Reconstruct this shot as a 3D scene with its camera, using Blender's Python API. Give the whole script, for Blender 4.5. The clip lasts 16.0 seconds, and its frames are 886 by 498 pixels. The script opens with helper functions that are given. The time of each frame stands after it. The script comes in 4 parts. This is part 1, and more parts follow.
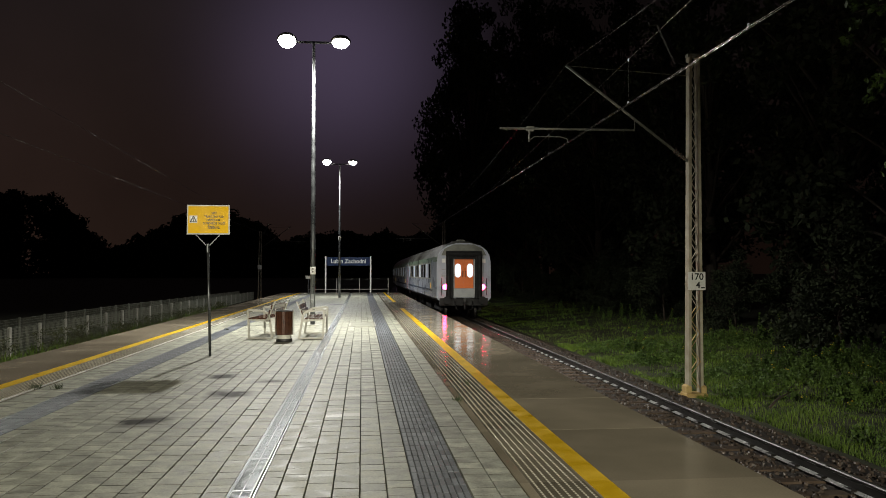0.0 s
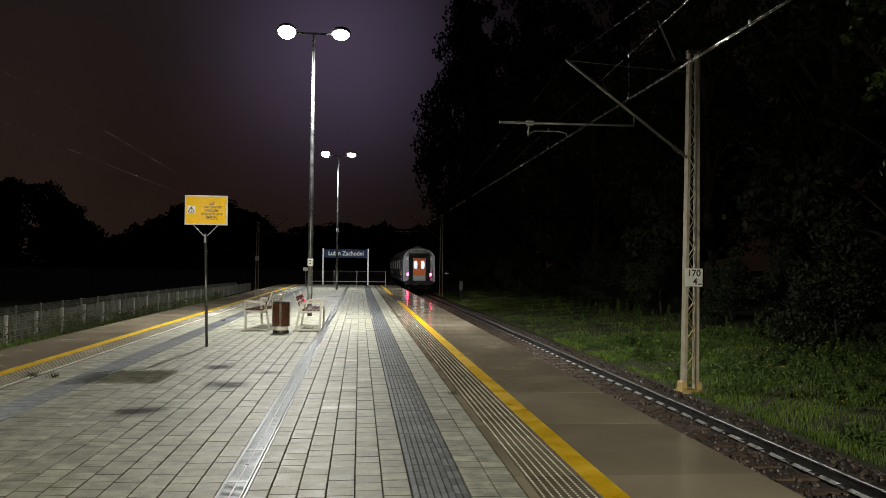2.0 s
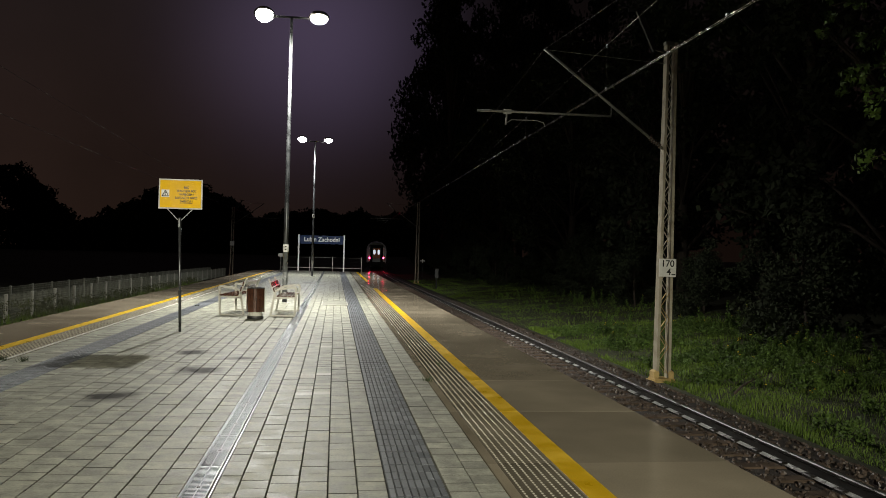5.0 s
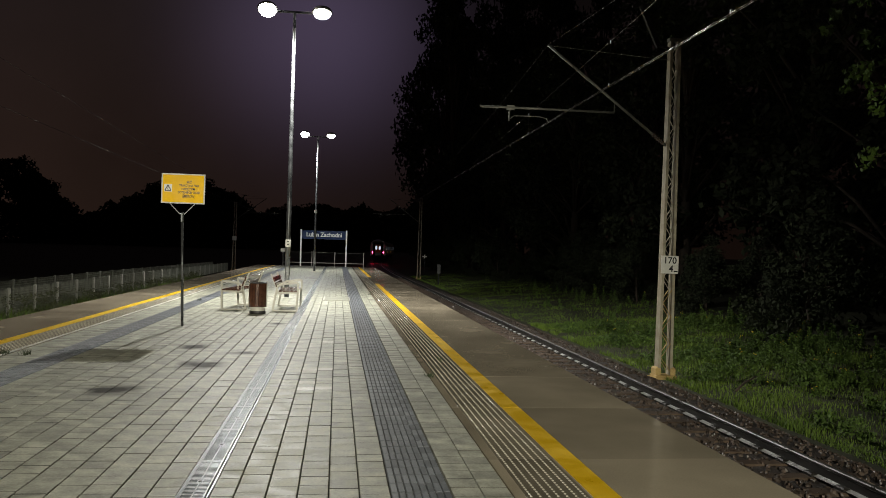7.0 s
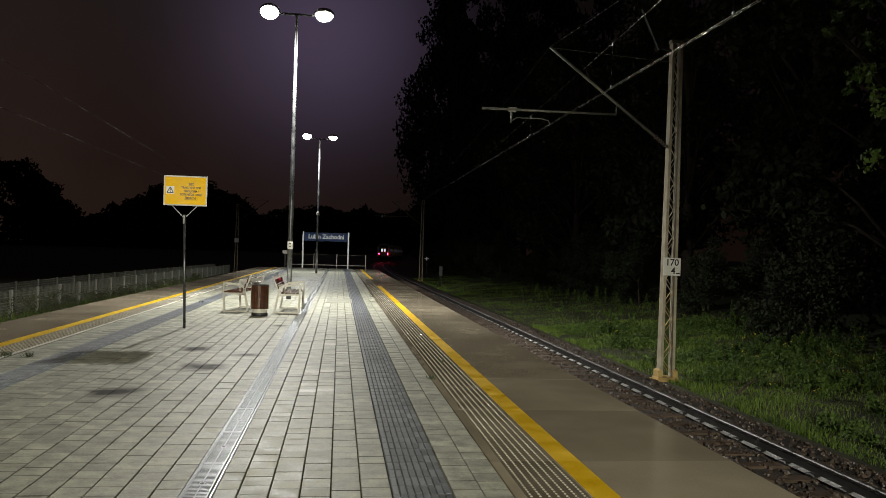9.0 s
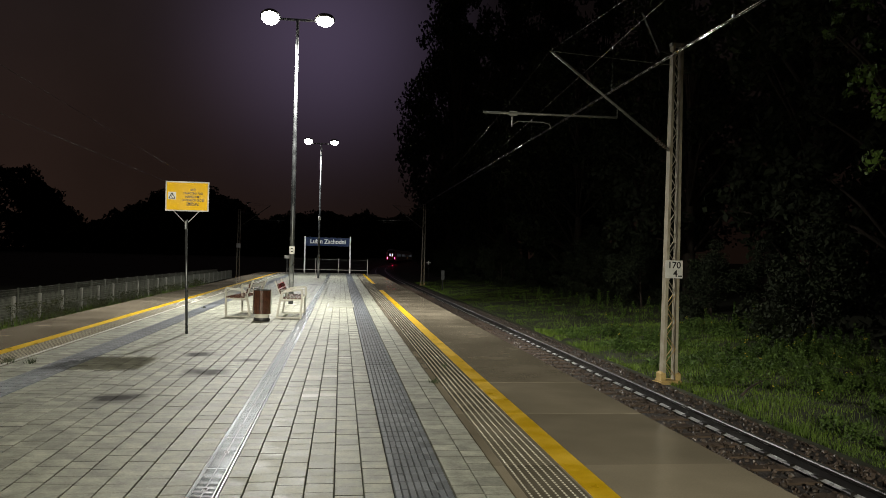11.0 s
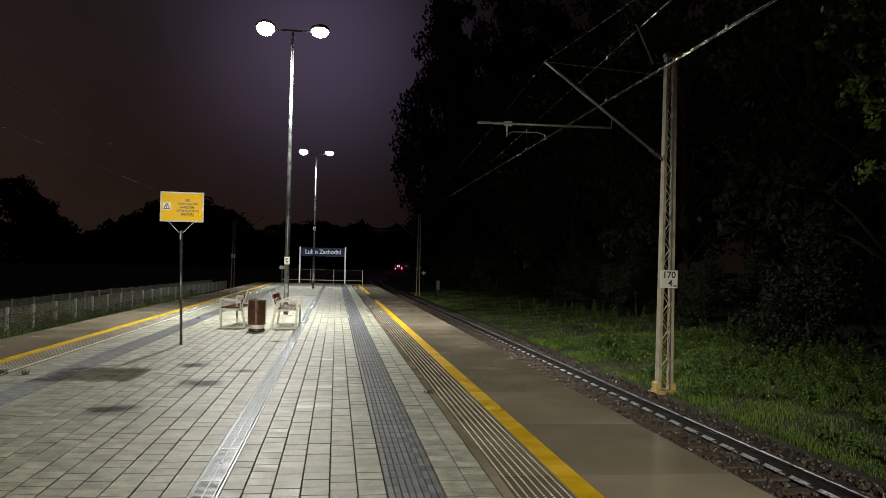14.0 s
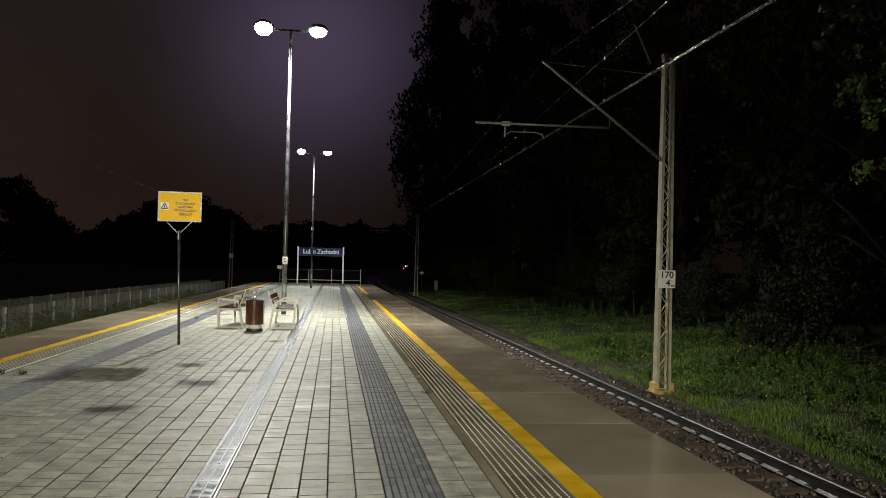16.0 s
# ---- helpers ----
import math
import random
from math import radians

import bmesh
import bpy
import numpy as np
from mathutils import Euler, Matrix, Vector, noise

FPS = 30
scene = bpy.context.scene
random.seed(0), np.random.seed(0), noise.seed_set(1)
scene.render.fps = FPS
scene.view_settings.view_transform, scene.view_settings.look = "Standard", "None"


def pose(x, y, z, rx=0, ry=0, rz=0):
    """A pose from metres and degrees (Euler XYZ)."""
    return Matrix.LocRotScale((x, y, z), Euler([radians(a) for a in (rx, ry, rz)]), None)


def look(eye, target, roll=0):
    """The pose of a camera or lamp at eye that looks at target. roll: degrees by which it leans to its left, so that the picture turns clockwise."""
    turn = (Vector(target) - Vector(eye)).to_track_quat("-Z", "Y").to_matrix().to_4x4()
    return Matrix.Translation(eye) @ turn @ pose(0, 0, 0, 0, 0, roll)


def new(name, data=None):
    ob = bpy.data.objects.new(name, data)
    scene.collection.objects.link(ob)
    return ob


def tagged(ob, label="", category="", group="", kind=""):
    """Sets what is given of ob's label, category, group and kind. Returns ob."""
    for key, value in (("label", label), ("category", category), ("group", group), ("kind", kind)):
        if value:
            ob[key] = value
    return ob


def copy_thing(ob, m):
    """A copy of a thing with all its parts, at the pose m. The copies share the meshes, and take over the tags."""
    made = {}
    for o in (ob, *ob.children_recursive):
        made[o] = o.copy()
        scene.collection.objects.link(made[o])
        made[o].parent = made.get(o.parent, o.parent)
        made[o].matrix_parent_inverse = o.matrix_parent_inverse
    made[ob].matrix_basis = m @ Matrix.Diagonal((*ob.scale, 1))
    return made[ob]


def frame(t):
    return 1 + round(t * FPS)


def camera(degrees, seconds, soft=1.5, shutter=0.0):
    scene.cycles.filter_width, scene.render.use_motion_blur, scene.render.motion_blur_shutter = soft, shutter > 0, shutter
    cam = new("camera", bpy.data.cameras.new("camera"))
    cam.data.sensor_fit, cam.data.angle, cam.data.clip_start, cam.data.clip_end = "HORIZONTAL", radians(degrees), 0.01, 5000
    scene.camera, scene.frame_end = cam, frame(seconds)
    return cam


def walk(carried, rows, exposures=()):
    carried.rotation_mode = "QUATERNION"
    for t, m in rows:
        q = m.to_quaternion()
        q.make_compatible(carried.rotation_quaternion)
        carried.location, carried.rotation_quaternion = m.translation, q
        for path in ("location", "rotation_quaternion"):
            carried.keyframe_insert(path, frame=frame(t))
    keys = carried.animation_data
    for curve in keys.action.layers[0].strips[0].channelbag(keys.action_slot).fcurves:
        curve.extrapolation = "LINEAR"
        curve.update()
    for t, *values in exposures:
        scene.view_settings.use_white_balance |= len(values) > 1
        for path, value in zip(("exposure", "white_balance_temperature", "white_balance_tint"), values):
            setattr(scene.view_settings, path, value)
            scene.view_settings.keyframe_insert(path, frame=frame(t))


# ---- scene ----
cam = camera(57.8, 16.0, soft=0.75)
EYE = (0.0, 0.0, 1.58)
TURNS = [(0, 91.729, 0.012, -5.767), (0.5, 91.571, -0.167, -5.810), (1, 91.477, -0.354, -5.878),
         (1.5, 91.353, -0.555, -5.904), (2, 91.259, -0.691, -5.947), (2.5, 91.157, -0.791, -6.028),
         (3, 90.955, -0.944, -6.095), (3.5, 90.785, -1.079, -6.906), (4, 90.629, -1.219, -7.542),
         (6.5, 90.177, -1.586, -7.556), (7, 90.099, -1.668, -7.495), (7.5, 90.075, -1.684, -7.426),
         (8, 90.116, -1.687, -7.423), (8.5, 90.170, -1.669, -7.380), (9, 90.239, -1.662, -7.353),
         (11.5, 90.663, -1.268, -7.223), (12, 90.841, -1.243, -7.254), (12.5, 90.999, -1.194, -7.341),
         (13, 91.122, -1.209, -7.449), (13.5, 91.208, -1.213, -7.513), (14, 91.257, -1.227, -7.566),
         (14.5, 91.269, -1.206, -7.580), (15, 91.295, -1.243, -7.642), (15.5, 91.272, -1.197, -7.693),
         (16, 91.251, -1.241, -7.708)]
walk(cam, [(t, pose(*EYE, a, b, c)) for t, a, b, c in TURNS],
     [(0.0, -0.02), (8.0, -0.03), (11.5, 0.07), (16.0, 0.07)])

# ---- night sky, street lighting ----
LAMP_WATTS = 3500.0        # each platform head
BEHIND_WATTS = 36000.0     # each narrow-beam head of the lamp far behind the viewer
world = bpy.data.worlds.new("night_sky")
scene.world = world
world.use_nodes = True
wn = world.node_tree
wn.nodes.clear()
w_out = wn.nodes.new("ShaderNodeOutputWorld")
w_bg = wn.nodes.new("ShaderNodeBackground")
w_tc = wn.nodes.new("ShaderNodeTexCoord")
w_noise = wn.nodes.new("ShaderNodeTexNoise")
w_noise.inputs["Scale"].default_value = 2.2
w_noise.inputs["Detail"].default_value = 5.0
w_sep = wn.nodes.new("ShaderNodeSeparateXYZ")
w_low = wn.nodes.new("ShaderNodeValToRGB")
w_low.color_ramp.elements[0].position, w_low.color_ramp.elements[0].color = 0.0, (0.0225, 0.0125, 0.0085, 1)
w_low.color_ramp.elements[1].position, w_low.color_ramp.elements[1].color = 0.34, (0.0112, 0.0085, 0.0085, 1)
w_mul = wn.nodes.new("ShaderNodeMix")
w_mul.data_type, w_mul.blend_type = "RGBA", "MULTIPLY"
w_mul.inputs["Factor"].default_value = 0.8
w_cl = wn.nodes.new("ShaderNodeValToRGB")
w_cl.color_ramp.elements[0].position, w_cl.color_ramp.elements[0].color = 0.3, (0.5, 0.5, 0.55, 1)
w_cl.color_ramp.elements[1].position, w_cl.color_ramp.elements[1].color = 0.7, (1.25, 1.2, 1.25, 1)
wn.links.new(w_tc.outputs["Generated"], w_noise.inputs["Vector"])
wn.links.new(w_tc.outputs["Generated"], w_sep.inputs[0])
wn.links.new(w_sep.outputs["Z"], w_low.inputs["Fac"])
wn.links.new(w_noise.outputs["Fac"], w_cl.inputs["Fac"])
wn.links.new(w_low.outputs["Color"], w_mul.inputs["A"])
wn.links.new(w_cl.outputs["Color"], w_mul.inputs["B"])
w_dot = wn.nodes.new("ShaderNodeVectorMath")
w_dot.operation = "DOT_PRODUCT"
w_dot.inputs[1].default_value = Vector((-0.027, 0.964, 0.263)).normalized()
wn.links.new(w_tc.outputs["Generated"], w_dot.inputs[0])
# the lamps' purple halo is painted into the sky colour, fading outwards
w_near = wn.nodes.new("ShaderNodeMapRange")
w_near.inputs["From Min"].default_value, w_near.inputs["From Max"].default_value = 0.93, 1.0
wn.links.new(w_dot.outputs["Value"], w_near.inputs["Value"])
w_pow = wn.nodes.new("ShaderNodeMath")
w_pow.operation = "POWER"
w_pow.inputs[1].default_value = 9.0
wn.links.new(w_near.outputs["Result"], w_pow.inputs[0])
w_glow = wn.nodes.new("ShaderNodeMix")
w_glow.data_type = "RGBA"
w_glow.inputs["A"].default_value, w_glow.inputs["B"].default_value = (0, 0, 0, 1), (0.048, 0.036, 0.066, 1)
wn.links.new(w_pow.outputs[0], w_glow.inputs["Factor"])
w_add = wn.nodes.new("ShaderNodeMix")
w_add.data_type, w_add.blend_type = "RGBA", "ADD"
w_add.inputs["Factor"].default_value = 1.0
w_side = wn.nodes.new("ShaderNodeMapRange")
w_side.inputs["From Min"].default_value, w_side.inputs["From Max"].default_value = -0.25, 0.25
w_side.inputs["To Min"].default_value, w_side.inputs["To Max"].default_value = 1.05, 0.3
wn.links.new(w_sep.outputs["X"], w_side.inputs["Value"])
w_dim = wn.nodes.new("ShaderNodeMix")
w_dim.data_type, w_dim.blend_type = "RGBA", "MULTIPLY"
w_dim.inputs["Factor"].default_value = 1.0
wn.links.new(w_mul.outputs["Result"], w_dim.inputs["A"])
wn.links.new(w_side.outputs["Result"], w_dim.inputs["B"])
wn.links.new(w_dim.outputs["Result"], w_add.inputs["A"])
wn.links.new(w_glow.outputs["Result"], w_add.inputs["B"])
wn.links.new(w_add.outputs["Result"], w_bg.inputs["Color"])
w_bg.inputs["Strength"].default_value = 1.0
wn.links.new(w_bg.outputs[0], w_out.inputs[0])


# ---- materials ----
STAINS = ((-2.10, 12.65, 0.34), (-1.75, 10.75, 0.42), (-2.31, 8.9, 0.36), (-1.30, 12.0, 0.24), (-1.15, 16.5, 0.22))
def material(name, base, dark=None, rough=0.6, metal=0.0, scale=8.0, fine=60.0, bump=0.2, depth=0.004, spread=0.0,
             rough_spread=0.15, island=False, coat=0.0):
    """Two-scale procedural surface: stains at scale, grain at fine, both per metre."""
    m = bpy.data.materials.new(name)
    m.use_nodes = True
    n, l = m.node_tree.nodes, m.node_tree.links
    b = n["Principled BSDF"]
    dark = dark or tuple(c * 0.6 for c in base)
    geo = n.new("ShaderNodeNewGeometry")
    big, small = n.new("ShaderNodeTexNoise"), n.new("ShaderNodeTexNoise")
    for tex, s in ((big, scale), (small, fine)):
        tex.inputs["Scale"].default_value = s
        tex.inputs["Detail"].default_value = 4.0
        l.new(geo.outputs["Position"], tex.inputs["Vector"])
    add = n.new("ShaderNodeMath")
    add.operation = "MULTIPLY_ADD"
    l.new(small.outputs["Fac"], add.inputs[0])
    add.inputs[1].default_value = 0.45
    l.new(big.outputs["Fac"], add.inputs[2])
    ramp = n.new("ShaderNodeMapRange")
    ramp.inputs["From Min"].default_value, ramp.inputs["From Max"].default_value = 0.5, 0.95
    l.new(add.outputs[0], ramp.inputs["Value"])
    mix = n.new("ShaderNodeMix")
    mix.data_type = "RGBA"
    mix.inputs["A"].default_value, mix.inputs["B"].default_value = (*dark, 1), (*base, 1)
    l.new(ramp.outputs["Result"], mix.inputs["Factor"])
    colour = mix.outputs["Result"]
    if spread:
        hsv = n.new("ShaderNodeHueSaturation")
        val = n.new("ShaderNodeMapRange")
        val.inputs["To Min"].default_value, val.inputs["To Max"].default_value = 1 - spread, 1 + spread
        if island:
            l.new(geo.outputs["Random Per Island"], val.inputs["Value"])
        else:
            info = n.new("ShaderNodeObjectInfo")
            l.new(info.outputs["Random"], val.inputs["Value"])
        l.new(val.outputs["Result"], hsv.inputs["Value"])
        l.new(colour, hsv.inputs["Color"])
        colour = hsv.outputs["Color"]
    l.new(colour, b.inputs["Base Color"])
    rr = n.new("ShaderNodeMapRange")
    rr.inputs["To Min"].default_value = max(0.02, rough - rough_spread)
    rr.inputs["To Max"].default_value = min(1.0, rough + rough_spread)
    l.new(big.outputs["Fac"], rr.inputs["Value"])
    rr.inputs["From Min"].default_value, rr.inputs["From Max"].default_value = 0.3, 0.7
    l.new(rr.outputs["Result"], b.inputs["Roughness"])
    b.inputs["Metallic"].default_value = metal
    b.inputs["Coat Weight"].default_value = coat
    if bump:
        bp = n.new("ShaderNodeBump")
        bp.inputs["Strength"].default_value, bp.inputs["Distance"].default_value = bump, depth
        l.new(small.outputs["Fac"], bp.inputs["Height"])
        l.new(bp.outputs["Normal"], b.inputs["Normal"])
    return m


def stained(m, spots):
    """Soft dark oily stains on the paving: (x, y, radius)."""
    n, l = m.node_tree.nodes, m.node_tree.links
    b = n["Principled BSDF"]
    geo = n.new("ShaderNodeNewGeometry")
    wob = n.new("ShaderNodeTexNoise")
    wob.inputs["Scale"].default_value = 3.5
    l.new(geo.outputs["Position"], wob.inputs["Vector"])
    colour = b.inputs["Base Color"].links[0].from_socket
    gloss = None
    for x, y, r in spots:
        d = n.new("ShaderNodeVectorMath")
        d.operation = "DISTANCE"
        l.new(geo.outputs["Position"], d.inputs[0])
        d.inputs[1].default_value = (x, y, 0)
        a = n.new("ShaderNodeMath")
        a.operation = "MULTIPLY_ADD"
        l.new(wob.outputs["Fac"], a.inputs[0])
        a.inputs[1].default_value = r * 1.4
        l.new(d.outputs["Value"], a.inputs[2])
        k = n.new("ShaderNodeMapRange")
        k.inputs["From Min"].default_value, k.inputs["From Max"].default_value = r * 1.05, r * 1.75
        k.inputs["To Min"].default_value, k.inputs["To Max"].default_value = 0.95, 0.0
        l.new(a.outputs[0], k.inputs["Value"])
        mx = n.new("ShaderNodeMix")
        mx.data_type = "RGBA"
        l.new(k.outputs["Result"], mx.inputs["Factor"])
        l.new(colour, mx.inputs["A"])
        mx.inputs["B"].default_value = (0.022, 0.02, 0.018, 1)
        colour = mx.outputs["Result"]
        g = n.new("ShaderNodeMath")
        g.operation = "MULTIPLY_ADD"
        l.new(k.outputs["Result"], g.inputs[0])
        g.inputs[1].default_value = -0.48
        if gloss:
            l.new(gloss, g.inputs[2])
        else:
            g.inputs[2].default_value = 0.5
        gloss = g.outputs[0]
    l.new(gloss, b.inputs["Specular IOR Level"])
    l.new(colour, b.inputs["Base Color"])


def glowing(name, colour, strength):
    m = bpy.data.materials.new(name)
    m.use_nodes = True
    b = m.node_tree.nodes["Principled BSDF"]
    b.inputs["Base Color"].default_value = (*colour, 1)
    b.inputs["Emission Color"].default_value = (*colour, 1)
    b.inputs["Emission Strength"].default_value = strength
    return m


M_PAVER = material("concrete_paver", (0.45, 0.452, 0.365), (0.166, 0.168, 0.131), 0.56, 0, 6.0, 45, 0.5, 0.003, 0.2, 0.09)
M_PAVER_REST = material("concrete_paver_far", (0.45, 0.452, 0.365), (0.166, 0.168, 0.131), 0.56, 0, 6.0, 45, 0.5, 0.003, 0.2, 0.09, island=True)
for paving in (M_PAVER, M_PAVER_REST):
    stained(paving, STAINS)
M_PAVER_PALE = material("pale_paver", (0.62, 0.61, 0.55), (0.46, 0.45, 0.40), 0.55, 0, 2.2, 45, 0.4, 0.004)
M_TACTILE = material("dark_tactile_concrete", (0.165, 0.18, 0.20), (0.075, 0.084, 0.096), 0.42, 0, 1.5, 80, 0.15, 0.002, 0.38, 0.06, island=True)
M_SLAB = material("wet_edge_concrete", (0.41, 0.355, 0.262), (0.28, 0.243, 0.178), 0.12, 0, 0.9, 70, 0.07, 0.002, 0.12, 0.08)
# Bed darkened and studs lightened: dark reflections and wet glints put into colour.
M_BED = material("darkened_tactile_bed", (0.28, 0.248, 0.19), (0.165, 0.146, 0.11), 0.14, 0, 1.2, 60, 0.08, 0.002, 0.2, 0.06)
M_STUD = material("lightened_stud_concrete", (0.43, 0.405, 0.33), (0.31, 0.29, 0.23), 0.12, 0, 2, 80, 0.05, 0.002)
M_YELLOW = material("yellow_line_paint", (0.88, 0.56, 0.005), (0.68, 0.41, 0.006), 0.4, 0, 3, 90, 0.2, 0.002)
M_JOINT = material("dark_joint_sand", (0.045, 0.042, 0.034), (0.018, 0.018, 0.014), 0.8, 0, 4, 90, 0.4, 0.004)
M_FAINT = material("silted_joint", (0.11, 0.105, 0.085), (0.05, 0.048, 0.038), 0.8, 0, 4, 90, 0.3, 0.003)
M_GALV = material("galvanised_steel", (0.12, 0.126, 0.13), (0.07, 0.074, 0.078), 0.34, 0.75, 3, 60, 0.1, 0.001)
M_GRATE = material("steel_grating", (0.14, 0.152, 0.166), (0.11, 0.12, 0.132), 0.30, 0.85, 3, 60, 0.25, 0.001, 0.06, 0.02)
M_DARKSTEEL = material("dark_steel", (0.05, 0.05, 0.05), (0.025, 0.025, 0.025), 0.5, 0.5, 4, 60, 0.15, 0.002)
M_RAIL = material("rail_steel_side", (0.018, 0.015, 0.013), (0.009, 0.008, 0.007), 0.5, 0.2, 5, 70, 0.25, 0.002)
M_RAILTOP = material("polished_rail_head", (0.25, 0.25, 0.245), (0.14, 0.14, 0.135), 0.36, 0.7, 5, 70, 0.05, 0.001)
# Wet foot coloured far paler than the rail: its glints put into colour.
M_FOOT = material("wet_rail_foot_glint", (0.62, 0.62, 0.62), (0.42, 0.42, 0.43), 0.35, 0.5, 6, 70, 0.1, 0.001)
M_SLEEPER = material("stained_sleeper", (0.11, 0.075, 0.05), (0.05, 0.035, 0.025), 0.6, 0, 6, 80, 0.4, 0.006, 0.2)
M_BALLAST = material("wet_ballast", (0.06, 0.05, 0.045), (0.025, 0.02, 0.018), 0.6, 0, 10, 40, 0.8, 0.03)
M_STONE = material("ballast_stone", (0.095, 0.07, 0.055), (0.04, 0.03, 0.024), 0.45, 0, 12, 60, 0.3, 0.005, 0.5, island=True)
M_SOIL = material("dark_soil", (0.05, 0.055, 0.025), (0.02, 0.022, 0.012), 0.9, 0, 1.2, 15, 0.8, 0.03)
M_GRASS = material("green_grass", (0.165, 0.25, 0.03), (0.075, 0.135, 0.016), 0.75, 0, 1.0, 20, 0, 0, 0.35, island=True)
M_LEAF = material("leaf_green", (0.10, 0.17, 0.026), (0.04, 0.08, 0.012), 0.75, 0, 0.8, 10, 0, 0, 0.4, island=True)
# Leaf green darkened: the trees' lack of lamp light is in the colour.
M_LEAF_DARK = material("darkened_leaf", (0.034, 0.047, 0.018), (0.018, 0.026, 0.010), 0.85, 0, 0.8, 10, 0, 0, 0.4, island=True)
# Fence weed green: the weaker light there is put into a duller colour.
M_DIMWEED = material("dimmed_weed", (0.125, 0.135, 0.06), (0.06, 0.066, 0.03), 0.8, 0, 1.0, 20, 0, 0, 0.35, island=True)
M_BARK = material("bark", (0.09, 0.07, 0.05), (0.04, 0.032, 0.025), 0.85, 0, 6, 40, 0.8, 0.02)
M_FLOWER = material("yellow_flower", (0.6, 0.45, 0.03), (0.45, 0.32, 0.02), 0.6, 0, 6, 40, 0)
M_MAST = material("cream_mast_paint", (0.44, 0.41, 0.32), (0.28, 0.24, 0.165), 0.5, 0, 4, 40, 0.2, 0.002)
M_MASTBASE = material("ochre_mast_paint", (0.55, 0.40, 0.16), (0.32, 0.21, 0.08), 0.5, 0, 5, 40, 0.25, 0.002)
M_ARM = material("weathered_tube", (0.30, 0.30, 0.27), (0.18, 0.18, 0.16), 0.5, 0.5, 6, 50, 0.1, 0.001)
M_WIRE = material("copper_wire", (0.20, 0.185, 0.17), (0.16, 0.15, 0.14), 0.17, 1.0, 6, 50, 0, rough_spread=0.02)
M_INSUL = material("brown_insulator", (0.14, 0.10, 0.08), (0.08, 0.055, 0.045), 0.25, 0, 6, 50, 0)
M_WHITE = material("white_enamel", (0.80, 0.80, 0.77), (0.66, 0.66, 0.62), 0.4, 0, 8, 50, 0.05, 0.001)
M_SIGNY = material("yellow_sign", (0.92, 0.55, 0.002), (0.86, 0.50, 0.002), 0.7, 0, 5, 50, 0.03, 0.001)
M_BLACK = material("black_print", (0.012, 0.012, 0.012), (0.01, 0.01, 0.01), 0.5, 0, 5, 50, 0)
M_SIGNGREY = material("grey_sign_rim", (0.46, 0.46, 0.44), (0.38, 0.38, 0.36), 0.5, 0.2, 5, 50, 0.05, 0.001)
M_BLUE = material("navy_sign", (0.008, 0.026, 0.085), (0.007, 0.022, 0.075), 0.75, 0, 3, 50, 0.03, 0.001)
M_WOOD = material("brown_varnished_slat", (0.085, 0.036, 0.022), (0.04, 0.018, 0.012), 0.14, 0, 8, 70, 0.02, 0.001, 0.15, 0.04)
M_PALE = material("pale_powder_coat", (0.44, 0.425, 0.375), (0.32, 0.31, 0.27), 0.42, 0.1, 5, 60, 0.05, 0.001)
M_CONC = material("fence_concrete", (0.58, 0.57, 0.51), (0.40, 0.39, 0.34), 0.75, 0, 4, 50, 0.4, 0.004)
M_MESH = material("fence_wire", (0.36, 0.37, 0.31), (0.24, 0.25, 0.20), 0.7, 0.2, 4, 50, 0)
M_BODY = material("grey_coach_paint", (0.40, 0.435, 0.52), (0.32, 0.35, 0.42), 0.32, 0, 1.5, 40, 0.05, 0.001)
M_ROOF = material("silver_coach_roof", (0.19, 0.195, 0.17), (0.06, 0.062, 0.052), 0.4, 0.2, 1.5, 30, 0.15, 0.002)
M_BAND = material("dark_blue_band", (0.03, 0.05, 0.10), (0.02, 0.035, 0.08), 0.35, 0, 2, 40, 0)
M_GREEN = material("pale_green_band", (0.20, 0.27, 0.20), (0.15, 0.21, 0.16), 0.35, 0, 2, 40, 0)
M_RUBBER = material("black_rubber", (0.006, 0.006, 0.006), (0.004, 0.004, 0.004), 0.8, 0, 4, 50, 0.3, 0.004)
M_ORANGE = material("orange_door_paint", (0.85, 0.17, 0.008), (0.75, 0.14, 0.007), 0.4, 0, 2, 40, 0)
M_DOORGREY = material("grey_kick_panel", (0.33, 0.34, 0.35), (0.24, 0.25, 0.26), 0.45, 0.3, 3, 40, 0.1, 0.001)
M_GLASS = material("dark_window_glass", (0.02, 0.025, 0.03), (0.015, 0.018, 0.02), 0.08, 0, 2, 30, 0, rough_spread=0.02)
M_CABINET = material("dark_cabinet_grey", (0.10, 0.105, 0.10), (0.06, 0.062, 0.06), 0.6, 0, 4, 40, 0.1, 0.001)
M_UNDER = material("underframe_black", (0.012, 0.011, 0.011), (0.007, 0.007, 0.007), 0.7, 0.2, 4, 40, 0.3, 0.005)
M_LAMPBODY = material("lamp_housing", (0.35, 0.35, 0.35), (0.25, 0.25, 0.25), 0.4, 0.6, 4, 40, 0.05, 0.001)
G_LED = glowing("led_lens", (1.0, 0.95, 0.85), 60.0)
G_TAIL = glowing("tail_lens", (1.0, 0.009, 0.045), 120.0)
G_DOORWIN = glowing("lit_door_pane", (0.85, 0.92, 1.0), 0.8)
G_WIN = glowing("dim_lit_pane", (0.75, 0.85, 1.0), 0.06)
# Yellow side square given a glow of its own, to show up bright.
G_MARK = glowing("yellow_marker_glow", (1.0, 0.6, 0.1), 0.5)


